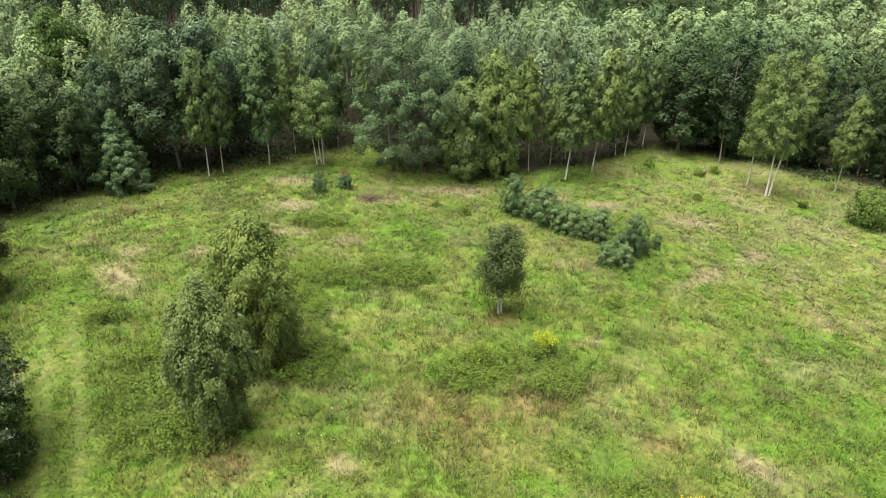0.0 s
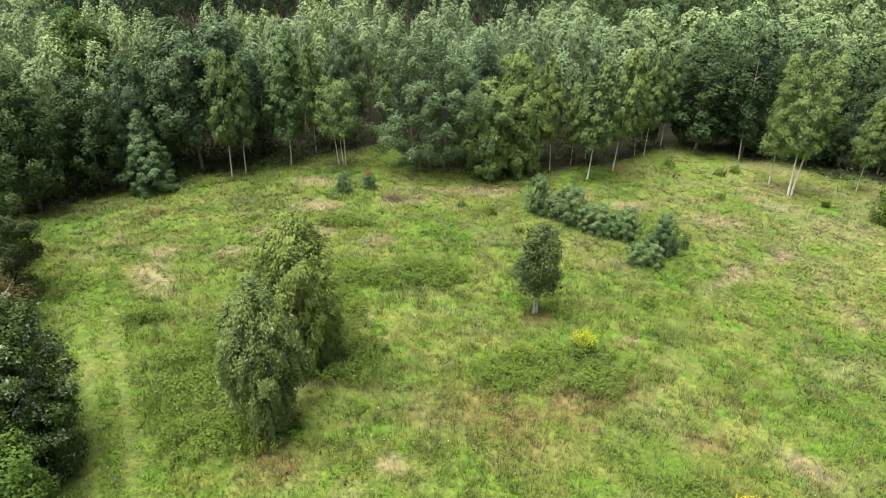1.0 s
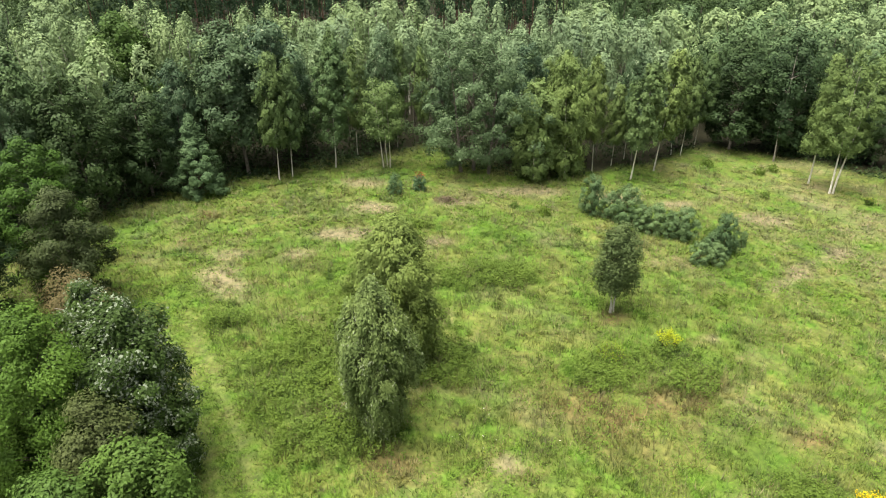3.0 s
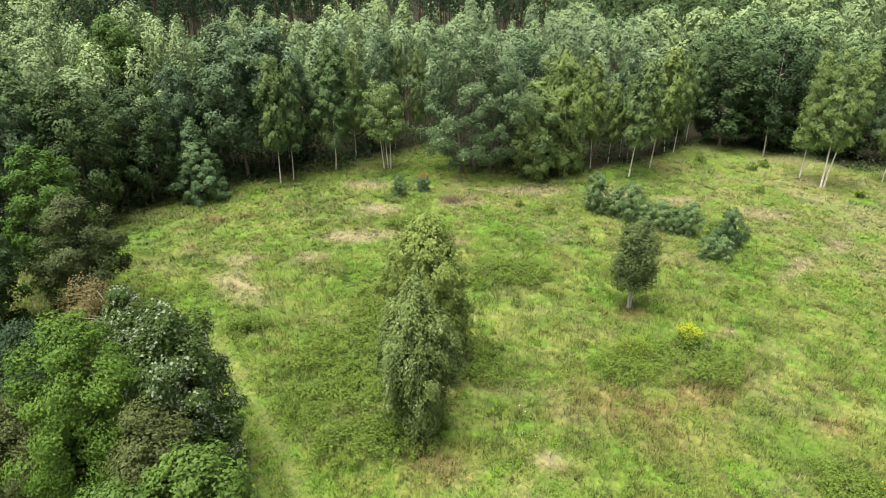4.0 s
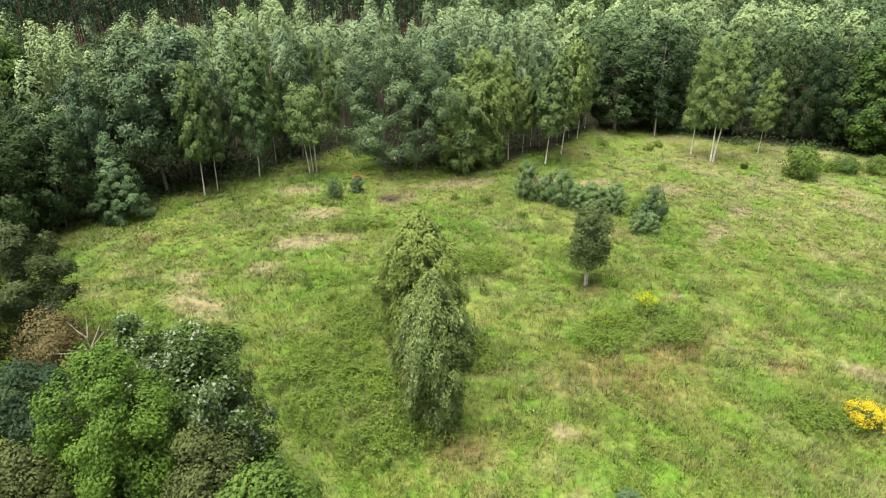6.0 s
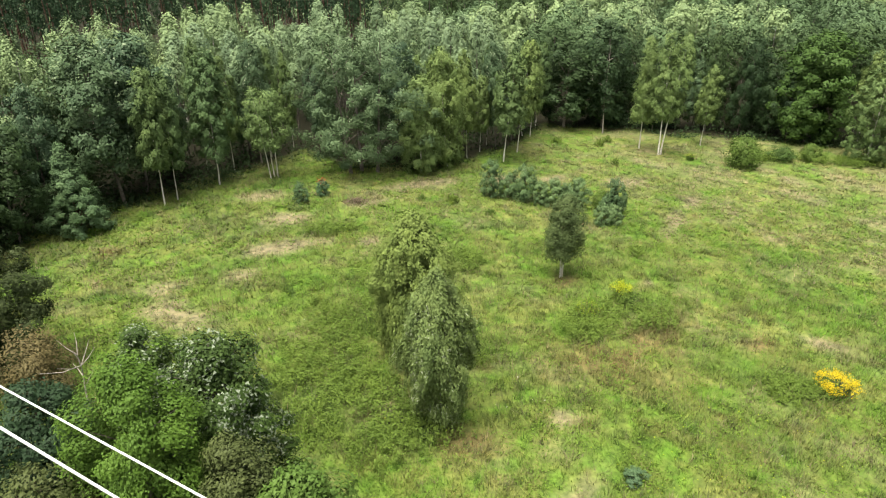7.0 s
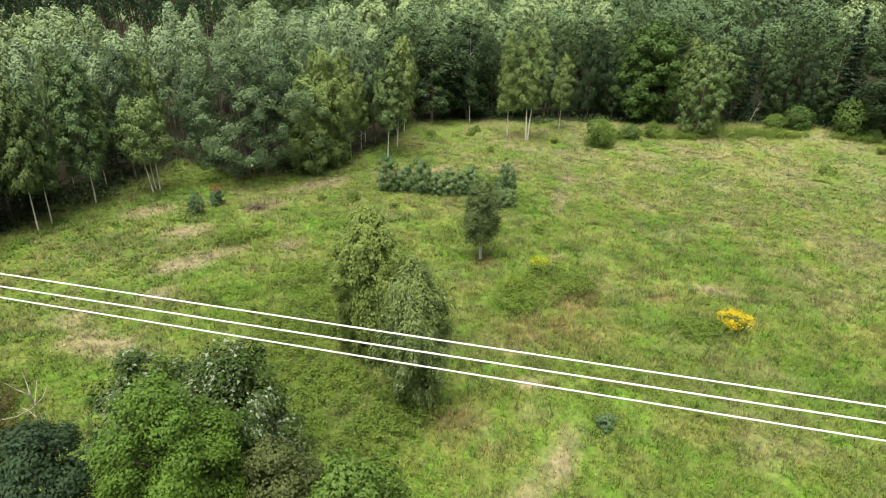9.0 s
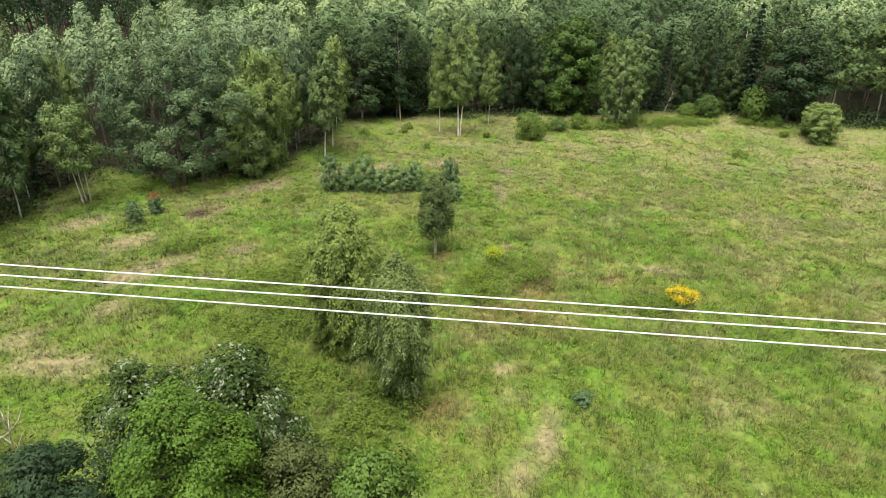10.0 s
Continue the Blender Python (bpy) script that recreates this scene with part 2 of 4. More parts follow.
# Wood foliage colours hold some bluish haze: birch, aspen, alder, mixed, spruce.
LEAF = {
    "birch": leaf_mat("birch_leaves", (0.0737, 0.121, 0.0409), (0.149, 0.21, 0.0767)),
    "birch_bright": leaf_mat("bright_birch_leaves", (0.0824, 0.139, 0.0441), (0.164, 0.227, 0.0832)),
    "birch_warm": leaf_mat("birch_meadow_leaves", (0.0731, 0.115, 0.0282), (0.164, 0.22, 0.0641)),
    "birch_grey": leaf_mat("weeping_birch_leaves", (0.0689, 0.109, 0.0333), (0.164, 0.216, 0.0737), (0.26, 0.305, 0.18), 0.1),
    "birch_rust": leaf_mat("tired_birch_leaves", (0.0667, 0.0954, 0.0276), (0.144, 0.172, 0.0552)),
    "aspen": leaf_mat("aspen_leaves", (0.04, 0.076, 0.036), (0.1, 0.152, 0.078), (0.25, 0.31, 0.19), 0.04),
    # far stands: leaf colours paled and blued to stand in for haze
    "hazed_birch": leaf_mat("hazed_young_wood_leaves", (0.177, 0.244, 0.11), (0.258, 0.335, 0.156)),
    "hazed_aspen": leaf_mat("hazed_aspen_wood_leaves", (0.14, 0.204, 0.103), (0.231, 0.306, 0.163)),
    # alder, like aspen above, is deepened to paint shaded gaps between edge stems
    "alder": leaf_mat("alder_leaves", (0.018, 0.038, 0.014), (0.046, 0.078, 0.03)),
    "mixed": leaf_mat("mixed_wood_leaves", (0.0633, 0.109, 0.0437), (0.132, 0.193, 0.0897)),
    "lime": leaf_mat("bright_leaves", (0.0448, 0.0952, 0.0115), (0.0884, 0.156, 0.0255)),
    "poplar": leaf_mat("white_poplar_leaves", (0.022, 0.046, 0.01), (0.055, 0.092, 0.022), (0.165, 0.2, 0.135), 0.27),
    "sallow": leaf_mat("sallow_leaves", (0.04, 0.058, 0.017), (0.085, 0.102, 0.036)),
    "brown": leaf_mat("browned_leaves", (0.06, 0.058, 0.026), (0.12, 0.1, 0.05)),
    "pine": leaf_mat("pine_needles", (0.0384, 0.0816, 0.0336), (0.144, 0.216, 0.096), None, 0, 0.55, 0.1),
    "spruce": leaf_mat("spruce_needles", (0.018, 0.039, 0.018), (0.046, 0.078, 0.035), None, 0, 0.6, 0.08),
    "stalk": leaf_mat("dry_stalks", (0.19, 0.165, 0.07), (0.32, 0.29, 0.15)),
    "pine_pale": leaf_mat("blue_green_needles", (0.036, 0.078, 0.036), (0.11, 0.175, 0.085), None, 0, 0.55, 0.1),
    "maple": leaf_mat("maple_leaves", (0.0379, 0.0821, 0.0131), (0.0755, 0.127, 0.0309)),
    "bush": leaf_mat("bush_leaves", (0.042, 0.082, 0.016), (0.088, 0.14, 0.034)),
    "herb": leaf_mat("herb_leaves", (0.066, 0.125, 0.015), (0.1, 0.17, 0.028)),
    "weed": leaf_mat("weed_leaves", (0.045, 0.088, 0.013), (0.125, 0.185, 0.036)),
    "flower": leaf_mat("yellow_blossom", (0.465, 0.345, 0.007), (0.600, 0.465, 0.022), None, 0, 0.6, 0.2),
    "flower_green": leaf_mat("fading_blossom", (0.2, 0.27, 0.012), (0.32, 0.36, 0.025), None, 0, 0.6, 0.2),
    "white": leaf_mat("white_blossom", (0.440, 0.448, 0.400), (0.600, 0.600, 0.560), None, 0, 0.6, 0.2),
    "red": leaf_mat("reddened_needles", (0.18, 0.05, 0.03), (0.30, 0.09, 0.05), None, 0, 0.6, 0.1),
}

birch_bark, t, p = nodes_of("birch_bark", 0.65)
tc, mp = t.nodes.new("ShaderNodeTexCoord"), t.nodes.new("ShaderNodeMapping")
mp.inputs["Scale"].default_value = (3.0, 3.0, 9.0)
t.links.new(tc.outputs["Object"], mp.inputs["Vector"])
marks = node(t, "ShaderNodeTexNoise", Scale=1.0, Detail=6.0)
t.links.new(mp.outputs[0], marks.inputs["Vector"])
c = mixed(t, ramp(t, marks.outputs[0], 0.60, 0.70), (0.58, 0.56, 0.51), (0.05, 0.042, 0.036))
t.links.new(mixed(t, ramp(t, noise_at(t, 2.0), 0.3, 0.75), c, mixed(t, 1.0, c, (0.72, 0.66, 0.58), "MULTIPLY")), p.inputs["Base Color"])


def bark(name, dark, light):
    m, t, p = nodes_of(name, 0.9, 0.15)
    fine = ramp(t, noise_at(t, 9.0, 8), 0.3, 0.7)
    t.links.new(mixed(t, fine, dark, light), p.inputs["Base Color"])
    bump = node(t, "ShaderNodeBump", Strength=0.7, Distance=0.02)
    t.links.new(fine, bump.inputs["Height"])
    t.links.new(bump.outputs[0], p.inputs["Normal"])
    return m


grey_bark = bark("grey_bark", (0.06, 0.05, 0.04), (0.19, 0.17, 0.14))
pine_bark = bark("pine_bark", (0.05, 0.034, 0.024), (0.14, 0.09, 0.062))
dead_bark = bark("dead_wood", (0.16, 0.14, 0.12), (0.32, 0.29, 0.25))
twig_bark = bark("brown_twigs", (0.07, 0.055, 0.035), (0.17, 0.135, 0.09))

birch_twigs = bark("birch_branches", (0.07, 0.055, 0.045), (0.24, 0.21, 0.18))

wire_mat, t, p = nodes_of("bare_aluminium_wire", 0.42)
p.inputs["Metallic"].default_value = 0.0
t.links.new(mixed(t, noise_at(t, 3.0), (0.5, 0.51, 0.52), (0.62, 0.63, 0.64)), p.inputs["Base Color"])


# ---- mesh helpers ----
def mesh_of(name, verts, quads, mats, mat_index=None, smooth=False, **values):
    """One mesh from arrays; quads may repeat their last corner for triangles only if all do."""
    verts, quads = np.asarray(verts, np.float32), np.asarray(quads, np.int32)
    me = bpy.data.meshes.new(name)
    k = quads.shape[1]
    me.vertices.add(len(verts))
    me.vertices.foreach_set("co", verts.ravel())
    me.loops.add(quads.size)
    me.loops.foreach_set("vertex_index", quads.ravel())
    me.polygons.add(len(quads))
    me.polygons.foreach_set("loop_start", np.arange(0, quads.size, k, dtype=np.int32))
    for m in mats:
        me.materials.append(m)
    if mat_index is not None:
        me.polygons.foreach_set("material_index", np.asarray(mat_index, np.int32))
    if smooth:
        me.polygons.foreach_set("use_smooth", np.ones(len(quads), bool))
    me.update(calc_edges=True)
    for key, v in values.items():
        a = me.attributes.new(key, "FLOAT", "POINT")
        a.data.foreach_set("value", np.asarray(v, np.float32))
    return me


def part(name, me, parent, label=""):
    ob = new(name, me)
    ob.parent = parent
    if label:
        tagged(ob, label)
    return ob


def unit(v):
    return v / np.maximum(np.linalg.norm(v, axis=-1, keepdims=True), 1e-9)


def leaves(rng, P, size, up=0.35, slim=0.62, along=None, out=None, corners=4, loose=0.75):
    """Small leaves of four or three corners at the places P, turned to the sky and outwards."""
    n = len(P)
    nor = loose * rng.normal(size=(n, 3)) + np.array([0, 0, up])
    if out is not None:
        nor = nor + 0.9 * out
    nor = unit(nor)
    ax = rng.normal(size=(n, 3)) if along is None else along + 0.35 * rng.normal(size=(n, 3))
    ax = unit(ax - nor * np.sum(ax * nor, axis=1, keepdims=True))
    side = np.cross(nor, ax)
    s = (size * rng.uniform(0.7, 1.3, n))[:, None]
    if corners == 3:
        V = np.stack([P - ax * s * 0.45 + side * s * slim * 0.6, P + ax * s * 0.6, P - ax * s * 0.45 - side * s * slim * 0.6], axis=1)
    else:
        V = np.stack([P - ax * s * 0.5, P + side * s * slim * 0.5 + nor * s * 0.1, P + ax * s * 0.5, P - side * s * slim * 0.5 + nor * s * 0.1], axis=1)
    return V.reshape(-1, 3), np.arange(corners * n).reshape(-1, corners)


def tube(points, radii, sides=6):
    points, radii = np.asarray(points, float), np.asarray(radii, float)
    d = unit(np.gradient(points, axis=0))
    ref = np.where(np.abs(d[:, 2:3]) > 0.9, np.array([[1.0, 0, 0]]), np.array([[0, 0, 1.0]]))
    a = unit(np.cross(d, ref))
    b = np.cross(d, a)
    ang = np.linspace(0, 2 * math.pi, sides, endpoint=False)
    V = points[:, None] + radii[:, None, None] * (np.cos(ang)[None, :, None] * a[:, None] + np.sin(ang)[None, :, None] * b[:, None])
    n = len(points)
    i, j = np.meshgrid(np.arange(n - 1), np.arange(sides), indexing="ij")
    q = np.stack([i * sides + j, i * sides + (j + 1) % sides, (i + 1) * sides + (j + 1) % sides, (i + 1) * sides + j], axis=-1).reshape(-1, 4)
    return V.reshape(-1, 3), q


def joined(pieces):
    V, Q, off = [], [], 0
    for v, q in pieces:
        V.append(v)
        Q.append(q + off)
        off += len(v)
    return np.concatenate(V), np.concatenate(Q)


PROFILE = {
    "birch": lambda u: np.power(1.02 - u, 0.62) * np.power(u + 0.12, 0.42) * 1.42,
    "egg": lambda u: np.sqrt(np.clip(1 - (1.75 * (u - 0.42)) ** 2, 0.02, 1)),
    "column": lambda u: np.power(np.clip(1.03 - u, 0, 1), 0.45) * np.power(u + 0.25, 0.22),
    "round": lambda u: np.sqrt(np.clip(1 - (2 * u - 0.95) ** 2, 0.03, 1)),
    "weeping": lambda u: np.interp(u, [0, 0.15, 0.4, 0.65, 0.85, 1.0], [0.5, 0.74, 1.0, 0.95, 0.58, 0.08]),
    "domed": lambda u: np.interp(u, [0, 0.1, 0.4, 0.7, 0.88, 1.0], [0.6, 0.8, 1.0, 0.95, 0.66, 0.22]),
    "cone": lambda u: np.clip(1.03 - u, 0, 1) * (1 - 0.25 * np.exp(-u * 8)),
}


def stem(rng, H, r0, bend=0.03, tip=0.12, lean=(0, 0)):
    n = 9
    s = np.linspace(0, 1, n)
    wob = np.cumsum(rng.normal(0, bend * H / n, (n, 2)), axis=0)
    wob -= wob[0]
    pts = np.stack([wob[:, 0] + lean[0] * s ** 1.2, wob[:, 1] + lean[1] * s ** 1.2, s * H], axis=1)
    rad = r0 * (1 - s) ** 0.8 + r0 * tip * (1 - 0.5 * s)
    rad[0] *= 1.3
    return pts, rad


def broadleaf(rng, H, R, base=0.2, shape="birch", sprays=110, per=26, size=0.28, droop=-0.1, clump=0.5, r0=0.11, limb_n=22, stems=((0, 0, 0, 0),), length=0.9, slim=0.62, corners=3, inner=0.25):
    """Stems with limbs, each limb ending in a domed clump of leaves; a negative droop hangs the leaves in strands. Heights in metres; base: where the crown begins."""
    wood, trunks, spines = [], [], []
    for dx, dy, lx, ly in stems:
        pts, rad = stem(rng, H * rng.uniform(0.86, 0.97), r0 * rng.uniform(0.85, 1.1), lean=(lx, ly))
        pts = pts + np.array([dx, dy, 0])
        spines.append(pts)
        trunks.append(tube(pts, rad, 7))
    # clumps spread evenly over the crown's surface, some of them inside it
    grid = np.linspace(0, 1, 300)
    share = np.cumsum(PROFILE[shape](grid) + 0.12)
    u = np.interp((np.arange(sprays) + rng.uniform(0, 1, sprays)) / sprays, share / share[-1], grid)
    ang = np.arange(sprays) * 2.39996 + rng.normal(0, 0.35, sprays)
    lobes = 1 + 0.17 * np.sin(3 * ang + 5 * u + rng.uniform(0, 6)) + 0.13 * np.sin(5 * ang - 9 * u + rng.uniform(0, 6)) + rng.normal(0, 0.07, sprays)
    deep = np.where(rng.uniform(0, 1, sprays) < inner, rng.uniform(0.25, 0.7, sprays), rng.uniform(0.84, 1.05, sprays))
    c = clump * rng.uniform(0.65, 1.3, sprays)
    rr = np.maximum(R * PROFILE[shape](u) * lobes * deep - 0.45 * c, 0.04)
    which = rng.integers(0, len(spines), sprays)
    z = H * (base + (1 - base) * u) - 0.5 * c * u
    cx = np.array([np.interp(z[i], spines[which[i]][:, 2], spines[which[i]][:, 0]) for i in range(sprays)])
    cy = np.array([np.interp(z[i], spines[which[i]][:, 2], spines[which[i]][:, 1]) for i in range(sprays)])
    out = np.stack([np.cos(ang), np.sin(ang), np.zeros(sprays)], axis=1)
    hub = np.stack([cx, cy, z], axis=1) + out * rr[:, None]
    for i in rng.permutation(sprays)[:limb_n]:
        sp_ = spines[which[i]]
        h0 = max(z[i] - rr[i] * rng.uniform(0.6, 1.1), H * base * 0.7)
        start = np.array([np.interp(h0, sp_[:, 2], sp_[:, k]) for k in range(3)])
        mid = (start + hub[i]) / 2 + np.array([0, 0, 0.12 * rr[i]])
        s = np.linspace(0, 1, 5)[:, None]
        curve = (1 - s) ** 2 * start + 2 * s * (1 - s) * mid + s ** 2 * hub[i]
        wood.append(tube(curve, r0 * np.linspace(0.34, 0.06, 5), 5))
    way = rng.normal(size=(sprays, per, 3)) + np.array([0, 0, 0.3]) + 0.5 * out[:, None]
    fall = np.zeros((sprays, per, 1))
    if droop < -0.2:
        twigs = max(3, per // 9)
        way = unit(way)[:, :twigs][:, np.arange(per) % twigs]
        fall = rng.uniform(0, 1, (sprays, per, 1)) * rng.uniform(0.5, 1.2, (sprays, twigs, 1))[:, np.arange(per) % twigs] * -droop * length
    way = unit(way)
    P = hub[:, None] + way * rng.uniform(0.5, 1.0, (sprays, per, 1)) ** 0.6 * c[:, None, None] * np.array([1, 1, 0.72])
    P = P + rng.normal(0, 0.16 * clump, P.shape) + fall * (np.array([0, 0, -1.0]) + 0.25 * out[:, None])
    P, way = P.reshape(-1, 3), way.reshape(-1, 3)
    keep = P[:, 2] > 0.1
    mid = np.stack([np.repeat(cx, per), np.repeat(cy, per), np.full(sprays * per, H * (base + (1 - base) * 0.4))], axis=1)[keep]
    al = np.repeat(unit(out + np.array([0, 0, droop * 2.2])), per, axis=0)[keep]
    tone = np.repeat(np.repeat(rng.uniform(0, 0.55, sprays), per)[keep], corners)
    P, way = P[keep], way[keep]
    face = 0.9 * way + 0.7 * unit((P - mid) * np.array([1, 1, 1.7 * R / H]))
    return trunks, joined(wood), (*leaves(rng, P, size, 0.35, slim, al, face, corners, 0.34), tone)


def conifer(rng, H, R, base=0.06, whorls=12, arms=7, per=26, size=0.22, droop=0.12, r0=0.09, slim=0.26, spread_=0.11, power=1.0):
    """A straight stem with whorls of branches carrying needle tufts."""
    pts, rad = stem(rng, H * 0.97, r0, 0.012, 0.08)
    trunk, wood, P, A = tube(pts, rad, 6), [], [], []
    for w in range(whorls):
        u = (w + rng.uniform(-0.2, 0.2)) / whorls
        z = H * (base + (0.98 - base) * np.clip(u, 0, 1))
        reach = R * max(1.0 - u, 0.04) ** power * (0.82 + 0.25 * (u < 0.02))
        turn = rng.uniform(0, 6.28)
        for k in range(arms):
            a = turn + 6.283 * k / arms + rng.normal(0, 0.2)
            r = reach * rng.uniform(0.72, 1.15) + 0.1
            s = np.linspace(0, 1, 5)
            lift = -droop * r * s + 0.30 * r * s ** 2.2 * (1 if droop < 0.3 else 0.6)
            centre = np.array([np.interp(z, pts[:, 2], pts[:, 0]), np.interp(z, pts[:, 2], pts[:, 1])])
            arm = np.stack([centre[0] + np.cos(a) * r * s, centre[1] + np.sin(a) * r * s, z + lift], axis=1)
            if r > 0.5:
                wood.append(tube(arm, r0 * np.linspace(0.3, 0.06, 5) * (0.5 + 0.5 * (1 - u)), 4))
            n = max(4, int(per * (0.3 + 0.7 * r / R)))
            q = rng.uniform(0.18, 1.05, n)
            pos = np.stack([np.interp(q, s, arm[:, j]) for j in range(3)], axis=1)
            wide = spread_ * (0.7 + 1.5 * (1 - q)) * (0.6 + r)
            side = np.array([-np.sin(a), np.cos(a), 0])
            off = rng.normal(0, 1, n)
            pos += side * (off * wide)[:, None] + rng.normal(0, 0.05, (n, 3))
            P.append(pos)
            A.append(np.tile([np.cos(a), np.sin(a), 0.35], (n, 1)) + side * np.sign(off)[:, None] * 0.6)
    top = np.array([pts[-1]]) + np.stack([np.zeros(8), np.zeros(8), np.linspace(-0.3, 0.08, 8) * min(1, H / 4)], axis=1)
    P.append(top + rng.normal(0, 0.04, (8, 3)))
    A.append(np.tile([0, 0, 1.0], (8, 1)))
    P = np.concatenate(P)
    return [trunk], joined(wood), (*leaves(rng, P, size, 0.9, slim, np.concatenate(A), None, 3, 0.5), np.repeat(rng.uniform(0, 0.4, len(P)), 3))


# kinds of tree: builder, foliage, bark, own height and half width, settings
KINDS = {
    "birch": (broadleaf, "birch", birch_bark, 10.0, 1.75, dict(base=0.3, shape="birch", sprays=108, per=135, size=0.15, droop=-0.3, r0=0.06, clump=0.46)),
    "bright_birch": (broadleaf, "birch_bright", birch_bark, 10.0, 1.9, dict(base=0.24, shape="birch", sprays=108, per=135, size=0.155, droop=-0.25, r0=0.06, clump=0.46)),
    "low_birch": (broadleaf, "birch_bright", birch_bark, 10.0, 2.0, dict(base=0.06, shape="domed", sprays=170, per=150, size=0.155, droop=-0.35, r0=0.07, clump=0.57)),
    "aspen": (broadleaf, "aspen", grey_bark, 10.0, 2.2, dict(base=0.25, shape="egg", sprays=86, per=135, size=0.18, droop=0.12, r0=0.09, clump=0.6, length=0.8)),
    "alder": (broadleaf, "alder", grey_bark, 10.0, 2.4, dict(base=0.12, shape="egg", sprays=72, per=110, size=0.215, droop=0.0, r0=0.1, clump=0.64, length=0.8)),
    "lime": (broadleaf, "maple", grey_bark, 10.0, 2.6, dict(base=0.05, shape="egg", sprays=170, per=130, size=0.2, droop=0.0, r0=0.13, clump=0.64, length=0.8)),
    "spruce": (conifer, "spruce", grey_bark, 11.0, 2.2, dict(base=0.05, whorls=22, arms=8, per=34, size=0.42, droop=0.42, slim=0.34)),
    "pine": (broadleaf, "pine", pine_bark, 3.0, 1.15, dict(base=0.0, shape="domed", sprays=64, per=92, size=0.16, droop=0.5, r0=0.045, limb_n=30, clump=0.28, length=0.5, slim=0.3)),
    "forest_pine": (broadleaf, "pine_pale", pine_bark, 7.0, 2.4, dict(base=0.04, shape="cone", sprays=210, per=100, size=0.2, droop=0.4, r0=0.09, limb_n=60, clump=0.34, length=0.75, slim=0.32)),
    "bush": (broadleaf, "bush", twig_bark, 3.0, 1.5, dict(base=0.02, shape="egg", sprays=110, per=48, size=0.15, droop=0.15, r0=0.03, limb_n=10, length=0.6, clump=0.46)),
    "low_shrub": (broadleaf, "weed", twig_bark, 1.0, 0.9, dict(base=0.0, shape="round", sprays=40, per=40, size=0.1, droop=0.15, r0=0.012, limb_n=10, length=0.3, clump=0.22)),
    "dark_bush": (broadleaf, "bush", twig_bark, 3.0, 1.6, dict(base=0.02, shape="round", sprays=100, per=44, size=0.15, droop=0.15, r0=0.03, limb_n=10, length=0.6, clump=0.46)),
}
MADE, COUNT = {}, {}


def build(name, rng, builder, leaf, bark_, H, R, opts, m, label, category):
    """A tree or bush: an empty at its foot with trunk and crown."""
    trunks, (wv, wq), (lv, lq, tone) = builder(rng, H, R, **opts)
    root = new(name)
    root.empty_display_size = 0.3
    root.matrix_basis = m
    fine_bark = birch_twigs if bark_ is birch_bark else bark_
    for k, (tv, tq) in enumerate(trunks):
        v, q = joined([(tv, tq), (wv, wq)]) if k == 0 else (tv, tq)
        part("trunk", mesh_of("trunk", v, q, [bark_, fine_bark], (np.arange(len(q)) >= len(tq)).astype(int), smooth=True), root)
    part("crown", mesh_of("crown", lv, lq, [LEAF[leaf]], tone=tone), root)
    return tagged(root, label, category)


NAMES = {"low_birch": "birch_tree", "birch": "birch_tree", "bright_birch": "birch_tree", "aspen": "aspen_tree", "alder": "alder_tree", "lime": "broadleaf_tree", "spruce": "spruce_tree",
         "pine": "young_pine", "forest_pine": "pine_tree", "bush": "bush", "dark_bush": "bush", "low_shrub": "shrub"}


def plant(kind, x, y, h, w, label, category="tree", lean=(0, 0), turn=None, group="", variants=3):
    """One plant h metres high and w metres wide, with its foot on the ground; lean: degrees to +x and to +y."""
    builder, leaf, bark_, H, R, opts = KINDS[kind]
    COUNT[kind] = COUNT.get(kind, 0) + 1
    v = COUNT[kind] % variants
    if turn is None:
        turn = (COUNT[kind] * 137.5) % 360
    m = Matrix.Translation((x, y, gz(x, y) - 0.05)) @ pose(0, 0, 0, -lean[1], lean[0], 0) @ pose(0, 0, 0, 0, 0, turn) @ Matrix.Diagonal((w / (2.15 * R), w / (2.15 * R), h / H, 1))
    if (kind, v) not in MADE:
        ob = MADE[kind, v] = build(NAMES[kind], np.random.default_rng(sum(map(ord, kind)) + 31 * v), builder, leaf, bark_, H, R, opts, m, label, category)
    else:
        old = MADE[kind, v]
        ob = copy_thing(old, m @ Matrix.Diagonal((1 / old.scale.x, 1 / old.scale.y, 1 / old.scale.z, 1)))
        tagged(ob, label, category)
    if group:
        tagged(ob, group=group)
    return ob


# ---- ground: one sheet to the horizon ----
def reach_out(lo, hi, step, far):
    inner = list(np.arange(lo, hi + 0.01, step))
    left, right, d = [], [], step
    a, b = lo, hi
    while a > -far or b < far:
        d *= 1.35
        a, b = a - d, b + d
        left.append(a)
        right.append(b)
    return np.array(left[::-1] + inner + right)


gx, gy = reach_out(-45, 80, 0.55, 3000), reach_out(-5, 75, 0.55, 3000)
X, Y = np.meshgrid(gx, gy, indexing="xy")
X, Y = X.ravel(), Y.ravel()
i, j = np.meshgrid(np.arange(len(gy) - 1), np.arange(len(gx) - 1), indexing="ij")
n = len(gx)
quads = np.stack([i * n + j, i * n + j + 1, (i + 1) * n + j + 1, (i + 1) * n + j], axis=-1).reshape(-1, 4)
dry, rust, weed, wood_floor = cover(X, Y)
ground = new("ground", mesh_of("ground", np.stack([X, Y, ground_z(X, Y)], axis=1), quads, [ground_mat], smooth=True, dry=dry, rust=rust, weed=weed, wood_floor=wood_floor))
tagged(ground, "rough green meadow ground with dry straw patches", "ground", kind="structure")


